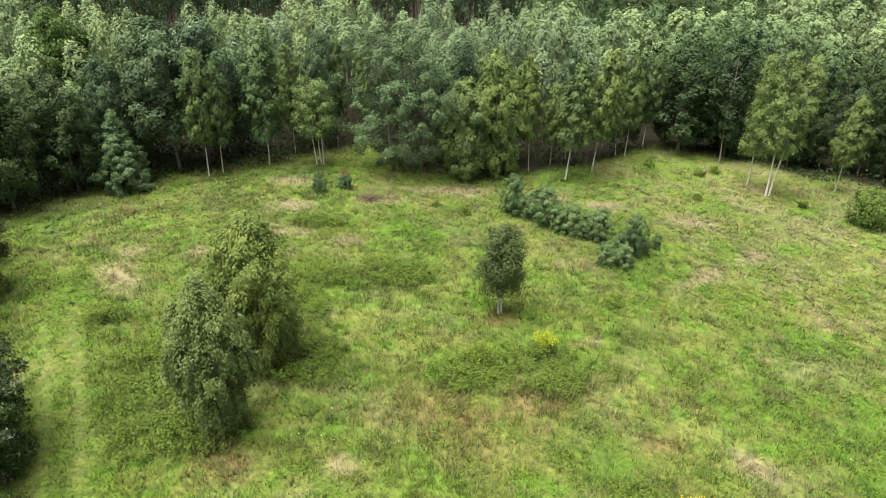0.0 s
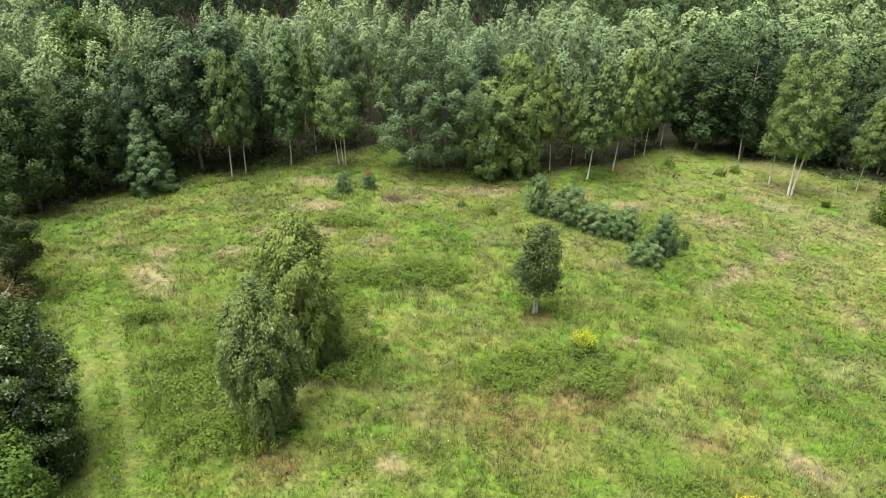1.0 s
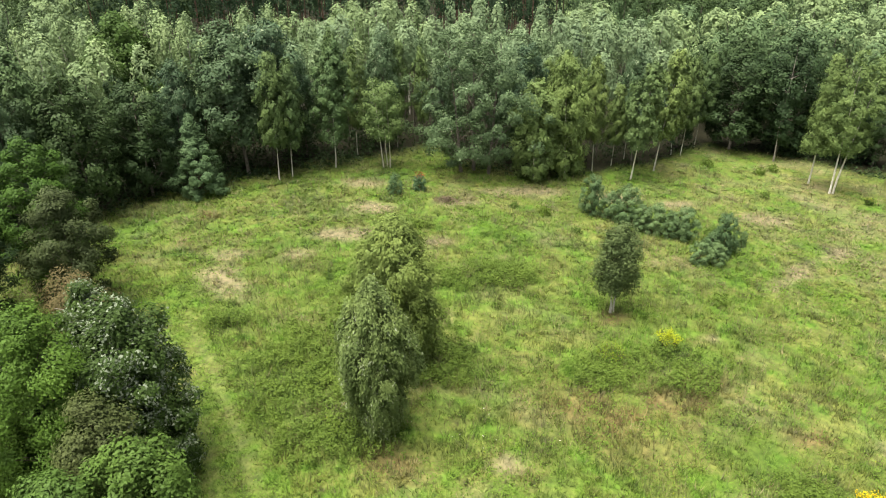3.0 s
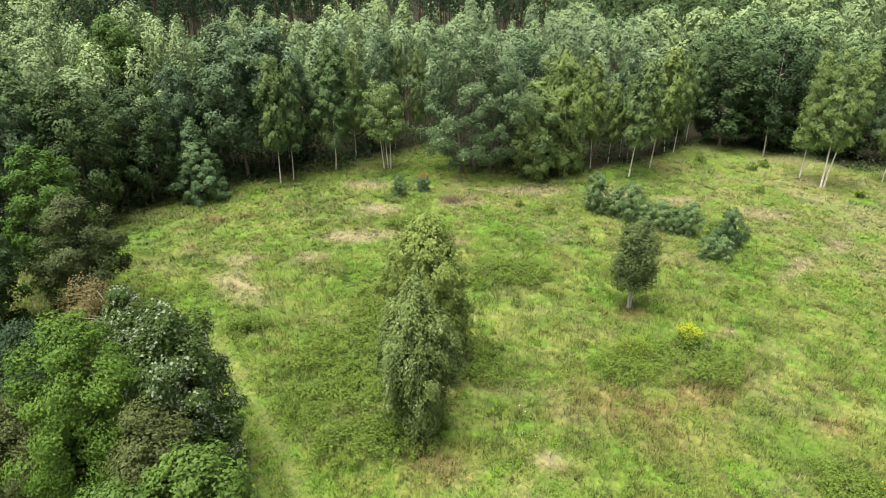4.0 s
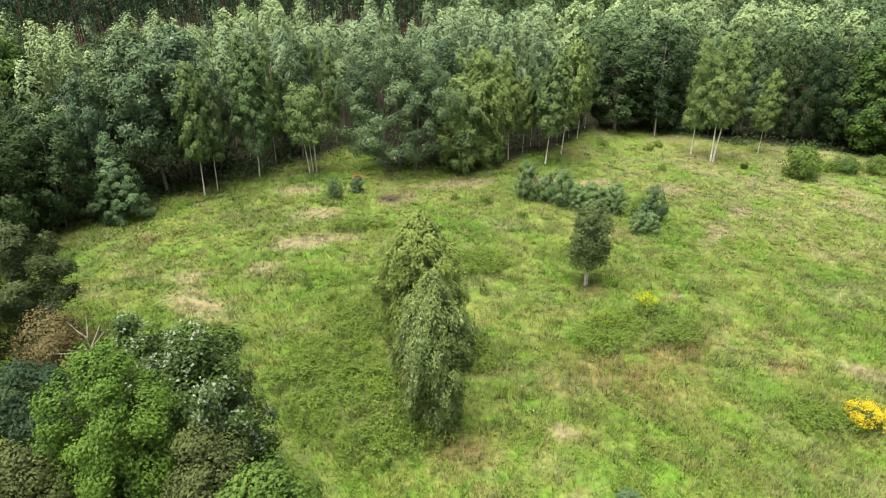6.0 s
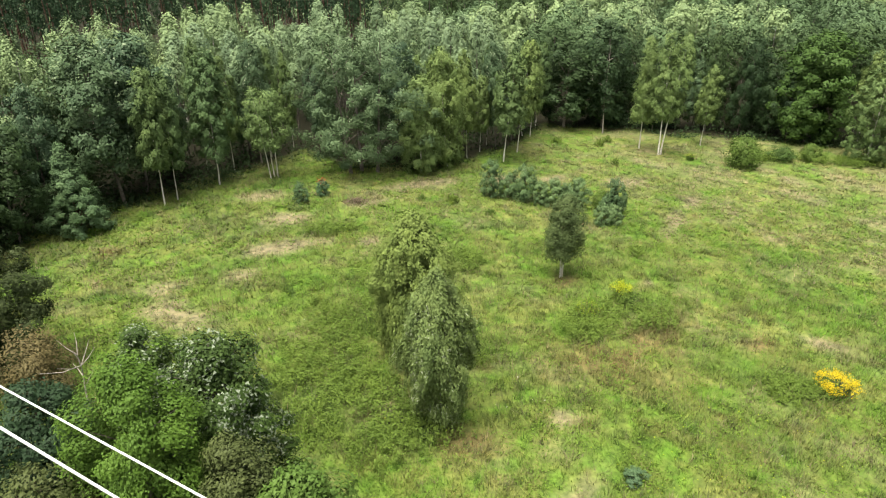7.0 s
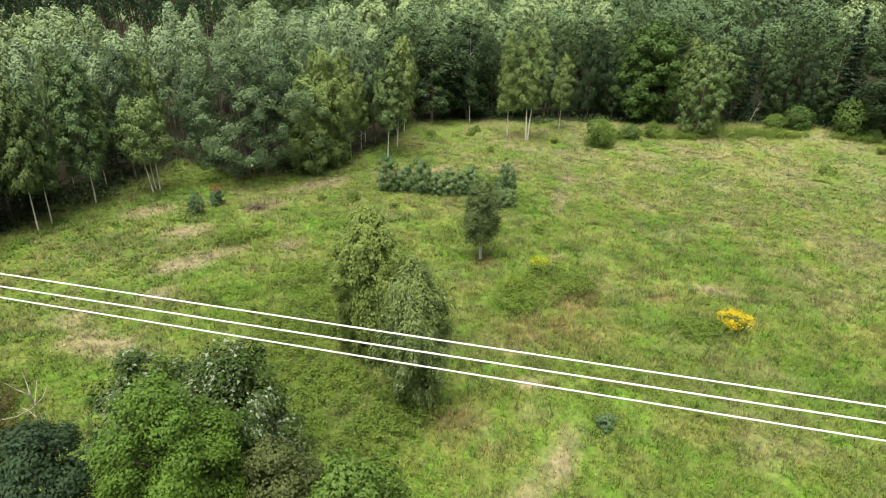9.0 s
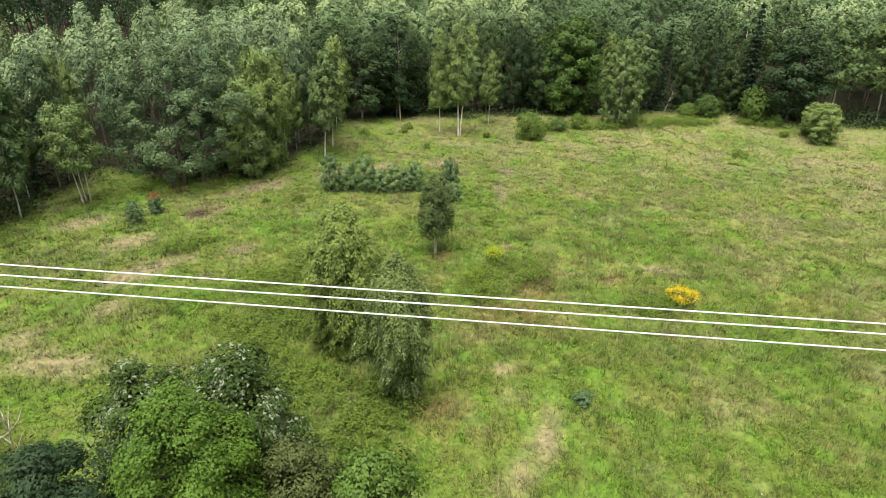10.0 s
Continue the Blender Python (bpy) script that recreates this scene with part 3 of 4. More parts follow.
# ---- meadow grass ----
def scatter(rng, n, density):
    """n places of the meadow, thinned by density(x, y)."""
    x, y = rng.uniform(-40, 74, n), rng.uniform(3, 70, n)
    keep = rng.uniform(0, 1, n) < density(x, y)
    return x[keep], y[keep]


def blades(rng, x, y, height, width, tilt):
    n = len(x)
    a, b = rng.uniform(0, 6.283, n), rng.uniform(0, 6.283, n)
    h, w = height * rng.uniform(0.55, 1.35, n), width * rng.uniform(0.7, 1.4, n)
    z = ground_z(x, y)
    base = np.stack([x, y, z - 0.03], axis=1)
    side = np.stack([np.cos(a) * w, np.sin(a) * w, 0 * a], axis=1)
    tip = base + np.stack([np.cos(b) * h * tilt, np.sin(b) * h * tilt, h], axis=1)
    return np.stack([base - side, base + side, tip], axis=1).reshape(-1, 3), np.arange(3 * n).reshape(-1, 3)


def in_meadow(x, y):
    near = np.clip(1.25 - np.hypot(x + 6, y - 8) / 60, 0.03, 1)
    tufty = 0.35 + 0.9 * (fbm(x, y, 1.1, 23, 2) > 0.48)
    return near * tufty * (wood_depth(x, y) < 1.5) * 0.8


def tufts(rng, n, per, density, height, width, spread_):
    """Tufts of blades; each tuft has its own height and dryness."""
    cx, cy = scatter(rng, n, density)
    dry, rust, weed, wood_floor = cover(cx, cy)
    k = len(cx)
    own = np.clip(dry * 0.8 + (rng.uniform(0, 1, k) < 0.04 + 0.5 * dry + 0.35 * np.clip(4 * fbm(cx, cy, 1.3, 63, 3) - 2.3, 0, 1)) * rng.uniform(0.25, 1.0, k), 0, 1)
    tall = height * rng.uniform(0.6, 1.5, k) * (1 + 0.7 * weed + 0.5 * rust - 0.45 * spread(cx, cy, BARE) - 0.4 * track(cx, cy) - 0.45 * lane(cx, cy))
    tone = np.clip(0.5 + 2.2 * (fbm(cx, cy, 0.9, 47, 2) - 0.5) + rng.normal(0, 0.22, k), 0, 1)
    rep = lambda a: np.repeat(a, per)
    a, q = rng.uniform(0, 6.283, k * per), np.abs(rng.normal(0, spread_, k * per))
    x, y = rep(cx) + np.cos(a) * q, rep(cy) + np.sin(a) * q
    far = np.clip(np.hypot(x + 6, y - 8) / 36, 0.7, 1.7)
    h = np.maximum(rep(tall), 0.07) * rng.uniform(0.6, 1.25, k * per) * (1.3 - 0.42 * far)
    w = width * far * rng.uniform(0.7, 1.4, k * per)
    lean = rng.uniform(0.15, 1.1, k * per) + 1.3 * (far - 0.7)
    turn = a + rng.normal(0, 0.7, k * per)
    base = np.stack([x, y, ground_z(x, y) - 0.03], axis=1)
    side = np.stack([-np.sin(turn) * w, np.cos(turn) * w, 0 * w], axis=1)
    tip = base + np.stack([np.cos(turn) * h * lean, np.sin(turn) * h * lean, h], axis=1)
    V = np.stack([base - side, base + side, tip], axis=1).reshape(-1, 3)
    return V, [np.repeat(v, 3 * per) for v in (own, rust, weed, wood_floor * 0.5, tone)]


rng = np.random.default_rng(5)
V, (dry, rust, weed, wood_floor, tone) = tufts(rng, 210000, 8, in_meadow, 0.27, 0.024, 0.13)
grass = new("meadow_grass", mesh_of("meadow_grass", V, np.arange(len(V)).reshape(-1, 3), [grass_mat], dry=dry, rust=rust, weed=weed, wood_floor=wood_floor, tone=tone))
tagged(grass, "long uneven meadow grass, green with straw-coloured tufts", "grass", kind="stuff")

# pale dry seed stalks standing above the grass
x, y = scatter(rng, 1300000, lambda x, y: np.clip(1.2 - np.hypot(x + 4, y - 12) / 60, 0.08, 1) * np.clip(2.6 * fbm(x, y, 2.2, 67, 3) - 0.9, 0, 1) * (wood_depth(x, y) < -1) * (1 - lane(x, y)) * 0.22)
V, T = blades(rng, x, y, 0.5, 0.011 * np.clip(np.hypot(x + 6, y - 8) / 30, 0.8, 1.8), rng.uniform(0.05, 0.7, len(x)))
tagged(new("dry_stalks", mesh_of("dry_stalks", V, T, [LEAF["stalk"]])), "straw-coloured dry seed stalks standing in the meadow", "grass", kind="stuff")

# broad-leaved herbs low in the grass
x, y = scatter(rng, 1300000, lambda x, y: np.clip(1.15 - np.hypot(x + 4, y - 12) / 46, 0.03, 1) * np.clip(2.2 * fbm(x, y, 1.4, 83, 3) - 0.72 + 0.6 * lane(x, y), 0, 1) * (wood_depth(x, y) < 0) * (1 - 0.8 * spread(x, y, BARE)) * (1 - 0.8 * track(x, y)))
P = np.stack([x, y, ground_z(x, y) + rng.uniform(0.05, 0.26, len(x))], axis=1)
V, Q = leaves(rng, P, 0.1 * np.clip(np.hypot(x + 6, y - 8) / 30, 0.8, 1.3), 1.0, 0.6, None, None, 3, 0.6)
herbs = tagged(new("herb_layer", mesh_of("herb_layer", V, Q, [LEAF["herb"]], tone=np.repeat(fbm(x, y, 0.8, 29, 2), 3))), "fresh green clover and broad-leaved herbs between the grass", "herbs", kind="stuff")

# rank weeds: leafy stems in dark green beds
cx, cy = scatter(rng, 260000, lambda x, y: np.clip(spread(x, y, WEEDS) * 1.2 - 0.15, 0, 1) * np.clip(2.4 * fbm(x, y, 1.5, 17, 3) - 0.45, 0, 1) * (wood_depth(x, y) < 0) * (1 - lane(x, y)))
k = 32
tall = np.repeat(0.35 + 0.65 * fbm(cx, cy, 1.3, 13, 2) * rng.uniform(0.6, 1.2, len(cx)), k)
up = rng.uniform(0.1, 1, len(cx) * k)
x, y = np.repeat(cx, k) + rng.normal(0, 0.10, len(up)), np.repeat(cy, k) + rng.normal(0, 0.10, len(up))
P = np.stack([x, y, ground_z(x, y) + up * tall], axis=1)
out = unit(np.stack([x - np.repeat(cx, k), y - np.repeat(cy, k), 0.12 * up], axis=1))
V, Q = leaves(rng, P, 0.095, 0.6, 0.5, None, out, 3, 0.5)
weeds = tagged(new("weed_bed", mesh_of("weed_bed", V, Q, [LEAF["weed"]])), "dark green rank weeds growing in beds through the meadow", "weeds", kind="stuff")

# brambles and fern along the wood's foot, leaves darkened to paint its shade
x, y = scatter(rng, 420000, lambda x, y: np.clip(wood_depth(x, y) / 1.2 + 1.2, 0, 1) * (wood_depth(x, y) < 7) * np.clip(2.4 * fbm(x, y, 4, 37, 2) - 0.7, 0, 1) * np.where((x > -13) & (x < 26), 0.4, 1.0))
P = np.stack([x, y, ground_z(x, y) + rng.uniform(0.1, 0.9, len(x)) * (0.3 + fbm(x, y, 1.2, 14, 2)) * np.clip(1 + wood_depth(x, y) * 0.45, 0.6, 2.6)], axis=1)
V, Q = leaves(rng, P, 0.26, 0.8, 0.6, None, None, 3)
tagged(new("undergrowth", mesh_of("undergrowth", V, Q, [LEAF["alder"]])), "dark green brambles and fern at the wood's foot, deepened for shade", "undergrowth", kind="stuff")

# ---- the wood ----
EDGE_LABEL = {"low_birch": "yellow-green birch leafy to the ground before the wood", "birch": "slender birch with white stem at the wood's edge", "bright_birch": "yellow-green birch with a white stem at the wood's edge",
              "aspen": "grey-green aspen with dense foliage in the wood's front rows", "alder": "dark green alder with foliage down to the ground",
              "lime": "bright green broadleaf tree in front of darker wood", "spruce": "dark narrow spruce among broadleaf trees", "forest_pine": "blue-green bushy pine beside the meadow"}
NAMED = [  # kind, x, y, height, width, lean to +x, to +y
    ("forest_pine", -26.4, 51.0, 6.8, 5.4, 0, 0), ("bright_birch", -16.1, 57.5, 11.5, 4.4, 2, 0), ("birch", -20.6, 54.2, 11.2, 3.4, 2, 0), ("birch", -19.6, 55.0, 10.5, 3.0, 3, 0),
    ("aspen", -23.6, 55.6, 13.4, 6.6, -3, 0), ("aspen", -22.0, 58.4, 13.2, 6.2, 3, 0), ("alder", -33.0, 46.4, 11.0, 5.5, 0, 0), ("alder", -30.2, 50.6, 9.6, 5.0, 0, 0), ("lime", -35.5, 61.5, 13.6, 7.0, 0, 0),
    ("birch", -36.6, 46.5, 12.6, 5.0, 0, 0), ("birch", -40.5, 44.5, 11.5, 5.0, 0, 0),
    ("low_birch", 1.9, 55.7, 9.1, 4.4, 0, 0), ("low_birch", 5.0, 57.0, 11.4, 4.2, -2, 0),
    ("birch", 8.0, 59.0, 11.0, 2.8, -2, 0), ("birch", 11.2, 57.1, 10.9, 4.0, 5, 0),
    ("birch", 14.3, 60.1, 11.8, 4.0, 5, 0), ("birch", 18.9, 65.7, 10.5, 2.8, 2, 0), ("birch", 18.0, 65.9, 8.4, 2.5, -4, 0), ("birch", 22.0, 70.0, 10.4, 3.0, 3, 0),
    ("alder", 25.8, 69.6, 10.9, 7.8, 0, 0), ("alder", 30.3, 68.0, 13.0, 6.6, 0, 0), ("birch", 36.7, 57.5, 9.2, 3.1, 2, 0),
    ("lime", 49.2, 54.2, 12.6, 8.2, 0, 0), ("birch", 53.4, 46.4, 11.0, 5.2, 0, 0),
    ("spruce", 66.5, 37.4, 14.5, 5.6, 0, 0), ("alder", 64.6, 31.0, 12.2, 8.6, 0, 0), ("low_birch", 58.4, 24.6, 4.9, 3.4, 0, 0), ("low_birch", 60.4, 26.6, 4.2, 3.0, 0, 0), ("birch", 74.0, 23.0, 14.0, 7.5, 0, 4), ("birch", 70.5, 27.4, 13.4, 6.6, 0, 3),
]
for kind, x, y, h, w, lx, ly in NAMED:
    plant(kind, x, y, h, w, EDGE_LABEL[kind], lean=(lx, ly), group="trees at the wood's edge")

rng = np.random.default_rng(11)
taken = [(r[1], r[2], 2.1) for r in NAMED] + [(-3.4, 57.4, 4.6), (-11.4, 57.5, 2.5), (29.5, 57.5, 3.0)]
cells = [(a, b) for a in np.arange(-50, 90, 2.6) for b in np.arange(20, 84, 2.6)]
for a, b in cells:
    x, y = a + rng.uniform(-0.9, 0.9), b + rng.uniform(-0.9, 0.9)
    d, pick, size = float(wood_depth(x, y)), rng.uniform(), rng.uniform(0.74, 1.12)
    if not 1.0 < d < 4.4 or any(math.hypot(x - p, y - q) < r for p, q, r in taken):
        continue
    if x < -24:
        kind = "alder" if pick < 0.6 else "aspen" if pick < 0.85 else "birch"
    elif x < 18:
        kind = "aspen" if pick < 0.55 else "birch" if pick < 0.85 else "bright_birch"
    elif x < 44:
        kind = "alder" if pick < 0.7 else "aspen" if pick < 0.9 else "spruce"
    else:
        kind = "alder" if pick < 0.55 else "birch" if pick < 0.8 else "spruce" if pick < 0.9 else "aspen"
    h = (10.5 + 0.12 * d) * size
    plant(kind, x, y, h, {"birch": 2.6, "bright_birch": 2.8, "spruce": 3.6}.get(kind, 3.5) * rng.uniform(0.8, 1.25), EDGE_LABEL[kind], lean=(rng.normal(0, 2), rng.normal(0, 2)), group="trees at the wood's edge")


def simple_crown(rng, shape, base, n):
    """A feathery crown of rising sprays, 1 high and 1 in half width: leaf places, outward ways and the sprays' tones."""
    k = max(30, n // 12)
    u = np.linspace(0.0, 1.0, k) ** 0.9
    a = np.arange(k) * 2.39996 + rng.normal(0, 0.4, k)
    lobe = 1 + 0.16 * np.sin(3 * a + 6 * u + rng.uniform(0, 6))
    r = np.maximum(PROFILE[shape](u) * lobe * rng.uniform(0.82, 1.0, k) - 0.06, 0.01)
    out = np.stack([np.cos(a), np.sin(a), 0 * a], axis=1)
    hub = out * r[:, None] + np.array([0, 0, 1.0]) * (base + (0.98 - base) * u)[:, None]
    pick = np.arange(n) % k
    d = rng.normal(size=(n, 3)) * 0.5
    P = hub[pick] + d * np.array([0.19, 0.19, 0.036]) + out[pick] * rng.normal(0, 0.07, (n, 1))
    core = (P - np.array([0, 0, base + 0.25 * (1 - base)])) * np.array([1, 1, 2.0])
    return P, unit(0.25 * d + unit(core + 1e-4)), rng.uniform(-0.12, 0.12, k)[pick]


def far_wood(name, label, leaf, bark_, places, shape, base, n_near, seed, thick=0.10):
    """A stand of trees too many to count: crowns and stems, joined."""
    rng = np.random.default_rng(seed)
    steps = ((78, 1.0, 0.19), (105, 0.75, 0.23), (150, 0.6, 0.26), (400, 0.26, 0.46))     # distance, share of leaves, leaf size
    forms = [[simple_crown(rng, shape, base, int(n_near * share)) for _ in range(6)] for _, share, _ in steps]
    LV, LQ, TV, TQ, tone, off, toff = [], [], [], [], [], 0, 0
    for x, y, h, w in places:
        big = next(i for i, row in enumerate(steps) if math.hypot(x + 8, y) < row[0])
        mid, way, shade = forms[big][rng.integers(6)]
        q, s = rng.uniform(0, 6.28), steps[big][2] * (w / 3.2) ** 0.5
        ro = np.array([[math.cos(q), -math.sin(q), 0], [math.sin(q), math.cos(q), 0], [0, 0, 1]])
        P = (mid * np.array([w / 2, w / 2, h])) @ ro.T + np.array([x, y, gz(x, y)])
        v, k = leaves(rng, P, s, 0.1, 0.8, None, way @ ro.T, 3, 0.2)
        LV.append(v)
        LQ.append(k + off)
        off += len(v)
        tone.append(np.clip(np.repeat(rng.uniform(0.0, 1.0) + shade, 3), 0, 1))
        tv, tq = tube([(x, y, gz(x, y) - 0.1), (x + rng.normal(0, 0.2), y, gz(x, y) + h * 0.85)], [thick, 0.04], 4)
        TV.append(tv)
        TQ.append(np.concatenate([tq[:, [0, 1, 2]], tq[:, [0, 2, 3]]]) + toff)
        toff += len(tv)
    V = np.concatenate(LV + TV)
    Q = np.concatenate(LQ + [k + off for k in TQ])
    mi = np.concatenate([np.zeros(off // 3), np.ones(len(Q) - off // 3)])
    ob = new(name, mesh_of(name, V, Q, [LEAF[leaf], bark_], mi, tone=np.concatenate(tone + [np.zeros(toff)])))
    return tagged(ob, label, "wood", kind="stuff")


stands = {"birch": [], "aspen": [], "alder": [], "spruce": [], "mixed": []}
tall_pines = []
for d0, d1, step in ((4.4, 30, 2.8), (30, 85, 4.0), (85, 240, 7.0)):
    for a in np.arange(-150, 230, step):
        for b in np.arange(-4, 250, step):
            x, y = a + rng.uniform(-0.9, 0.9), b + rng.uniform(-0.9, 0.9)
            d, pick = float(wood_depth(x, y)), rng.uniform()
            if not d0 < d < d1 or y < -5 or math.hypot(x + 10, y) > 250 or x < -14 - 0.74 * y:
                continue
            if d > 26 and -48 < x < 12 + 0.1 * (y - 90):
                if d > 31 and d < 85 and pick < 0.85:
                    tall_pines.append((x, y, rng.uniform(17, 20), rng.uniform(3.5, 5.0)))
                else:
                    stands["aspen"].append((x, y, rng.uniform(5.0, 9.5), rng.uniform(3.0, 4.5)))
                continue
            if x > 16 and d < 85 and rng.uniform() < (0.55 if d < 30 else 0.35):
                continue
            h = rng.uniform(7.2, 12.9) * (1 + 0.002 * d)
            zone, belt = float(fbm(x, y, 16, 71, 2)), float(fbm(x, y, 30, 53, 2))
            if pick < (0.1 if x > 15 else 0.03):
                kind = "spruce"
            elif x > 20:
                kind = "alder" if d < 13 or zone > 0.62 else "mixed" if belt < 0.5 or d < 22 else "birch"
            elif x < -28 and zone > 0.5:
                kind = "alder"
            else:
                kind = "birch" if zone < 0.57 else "aspen"
            w = {2.8: 2.9, 4.0: 4.0, 7.0: 6.8}[step] * rng.uniform(0.8, 1.25) * ((1.75 if d < 30 else 1.35) if x > 16 else 1) * (0.75 if kind == "spruce" else 1)
            stands[kind].append((x, y, h * (1.12 if kind == "spruce" else 1), w))
# the birch and aspen stands carry distance haze in their leaf colour
far_wood("birch_wood", "dense young birch wood behind the meadow, paled by painted haze", "hazed_birch", birch_bark, stands["birch"], "birch", 0.6, 1500, 1)
far_wood("aspen_wood", "dense aspen wood behind the meadow, paled grey-green by painted haze", "hazed_aspen", grey_bark, stands["aspen"], "birch", 0.6, 1700, 2)
far_wood("mixed_wood", "mid-green broadleaf wood beyond the meadow", "mixed", grey_bark, stands["mixed"], "egg", 0.54, 1500, 7)
far_wood("alder_wood", "dark green alder wood behind the meadow", "alder", grey_bark, stands["alder"], "egg", 0.46, 1150, 3)
far_wood("spruce_wood", "dark spruces scattered through the far wood", "spruce", grey_bark, stands["spruce"], "cone", 0.25, 700, 4)
far_wood("old_pine_stand", "tall dark pine stand with bare reddish stems", "spruce", pine_bark, tall_pines, "round", 0.5, 700, 6, 0.15)

# ---- trees that stand out in the meadow ----
def own_tree(name, seed, leaf, bark_, x, y, H, R, label, category="tree", builder=broadleaf, **opts):
    return build(name, np.random.default_rng(seed), builder, leaf, bark_, H, R, opts, pose(x, y, gz(x, y) - 0.05), label, category)


own_tree("aspen_tree", 40, "aspen", grey_bark, -3.4, 57.4, 13.0, 4.5, "broad dense grey-green aspen bulging out of the wood",
         base=0.09, shape="egg", sprays=230, per=150, size=0.17, droop=0.08, r0=0.14, limb_n=40, clump=0.64, length=0.9, stems=((0, 0, 0, 0), (-1.2, -0.6, -1.0, 0), (1.3, -0.8, 0.9, 0)))
own_tree("birch_tree", 1, "birch_grey", birch_bark, -9.5, 21.7, 7.8, 1.42, "weeping grey-green birch with drooping twigs, leafy to the ground",
         base=0.13, shape="weeping", sprays=320, per=170, size=0.104, droop=-0.75, r0=0.07, limb_n=40, clump=0.29, length=0.95, slim=0.5)
own_tree("birch_tree", 2, "birch_warm", birch_bark, -9.0, 26.5, 8.3, 1.8, "round-topped green birch with drooping twigs in rough grass",
         base=0.06, shape="domed", sprays=330, per=155, size=0.115, droop=-0.5, r0=0.08, limb_n=40, clump=0.41, length=0.8, slim=0.55)
own_tree("birch_tree", 3, "birch_rust", birch_bark, 3.1, 32.5, 5.7, 1.1, "small dark birch with a bare forked white stem",
         base=0.27, shape="egg", sprays=230, per=70, size=0.11, droop=0.05, r0=0.055, limb_n=26, clump=0.4, length=0.5, stems=((0, 0, 0, 0), (0.14, 0.05, 0.35, 0.1)))
own_tree("birch_tree", 4, "birch_bright", birch_bark, -11.4, 57.5, 8.2, 1.6, "twin-stemmed bright birch before the dark wood",
         base=0.34, shape="egg", sprays=140, per=80, size=0.13, droop=-0.1, r0=0.052, stems=((-0.3, 0, -0.5, 0), (0.3, 0.1, -0.1, 0), (0.05, 0.3, -0.4, 0)))
own_tree("birch_tree", 5, "birch_bright", birch_bark, 28.8, 58.4, 12.2, 1.35, "tall birch with a straight white stem in the meadow", base=0.26, shape="column", sprays=170, per=120, size=0.125, droop=-0.2, r0=0.062)
own_tree("birch_tree", 6, "birch_bright", birch_bark, 29.4, 55.8, 13.0, 1.6, "tall forked birch with two leaning white stems",
         base=0.3, shape="birch", sprays=200, per=120, size=0.125, inner=0.1, droop=-0.3, r0=0.082, stems=((0, 0, 0.2, 0.3), (0.3, 0, 1.6, 0.2)))

own_tree("birch_tree", 7, "birch_bright", birch_bark, 48.2, 45.6, 10.9, 2.55, "tall oval birch leafy almost to the ground before dark trees",
         base=0.05, shape="egg", sprays=250, per=110, size=0.15, droop=-0.3, r0=0.08, limb_n=30, clump=0.45, length=0.8)

# ---- the row of young pines and other shrubs ----
PINES = [(5.4, 47.8, 3.5, 2.3), (6.7, 47.2, 2.4, 2.0), (7.7, 46.1, 3.3, 2.6), (8.6, 45.0, 2.2, 1.8), (9.5, 44.4, 2.6, 2.3), (10.6, 44.0, 2.2, 1.9), (11.4, 43.6, 2.8, 2.4),
         (10.9, 39.4, 1.9, 1.7), (12.2, 39.6, 1.8, 1.8), (13.3, 41.2, 3.4, 2.0), (12.4, 41.0, 2.0, 1.6), (14.2, 41.8, 1.6, 1.2), (15.4, 42.7, 1.5, 0.8), (-10.3, 50.6, 1.9, 1.5)]
for x, y, h, w in PINES:
    plant("pine", x, y, h, w * 0.86, "young blue-green pine in rough grass", "pine", group="young pines in the meadow")

# ---- broadleaf trees and bushes of the hedge beside the track ----
own_tree("white_poplar", 21, "poplar", grey_bark, -18.2, 19.4, 8.0, 2.0, "dark white poplar with silver leaf undersides turned up",
         base=0.03, shape="egg", sprays=151, per=306, size=0.118, droop=0.1, r0=0.12, limb_n=40, clump=0.53, length=0.7)
own_tree("white_poplar", 22, "poplar", grey_bark, -20.6, 21.8, 7.5, 1.6, "slimmer white poplar behind the hedge's bright tree",
         base=0.05, shape="egg", sprays=92, per=306, size=0.118, droop=0.1, r0=0.1, limb_n=30, clump=0.53, length=0.7)
own_tree("hedge_tree", 23, "lime", grey_bark, -20.7, 18.0, 8.6, 2.0, "bright green leafy tree in the hedge",
         base=0.03, shape="egg", sprays=170, per=360, size=0.088, droop=0.05, r0=0.12, limb_n=40, clump=0.53, length=0.7)
own_tree("sallow_bush", 24, "sallow", twig_bark, -18.1, 16.4, 6.2, 1.4, "olive-green sallow bush under the white poplar", "bush",
         base=0.03, shape="egg", sprays=84, per=291, size=0.093, droop=0.1, r0=0.07, limb_n=26, clump=0.51, length=0.6)
own_tree("maple_bush", 25, "maple", twig_bark, -16.6, 15.1, 5.6, 1.6, "fresh bright green maple bush at the hedge's end", "bush",
         base=0.03, shape="round", sprays=84, per=291, size=0.125, droop=0.15, r0=0.07, limb_n=26, clump=0.55, length=0.6)
own_tree("maple_bush", 26, "maple", twig_bark, -18.4, 14.2, 5.2, 1.5, "low bright green maple bush in the hedge", "bush",
         base=0.03, shape="round", sprays=67, per=291, size=0.125, droop=0.15, r0=0.07, limb_n=26, clump=0.55, length=0.6)
own_tree("hedge_tree", 27, "alder", grey_bark, -23.6, 20.6, 7.0, 2.0, "dark green dense tree in the hedge",
         base=0.03, shape="egg", sprays=100, per=291, size=0.118, droop=0.1, r0=0.1, limb_n=30, clump=0.53, length=0.7)
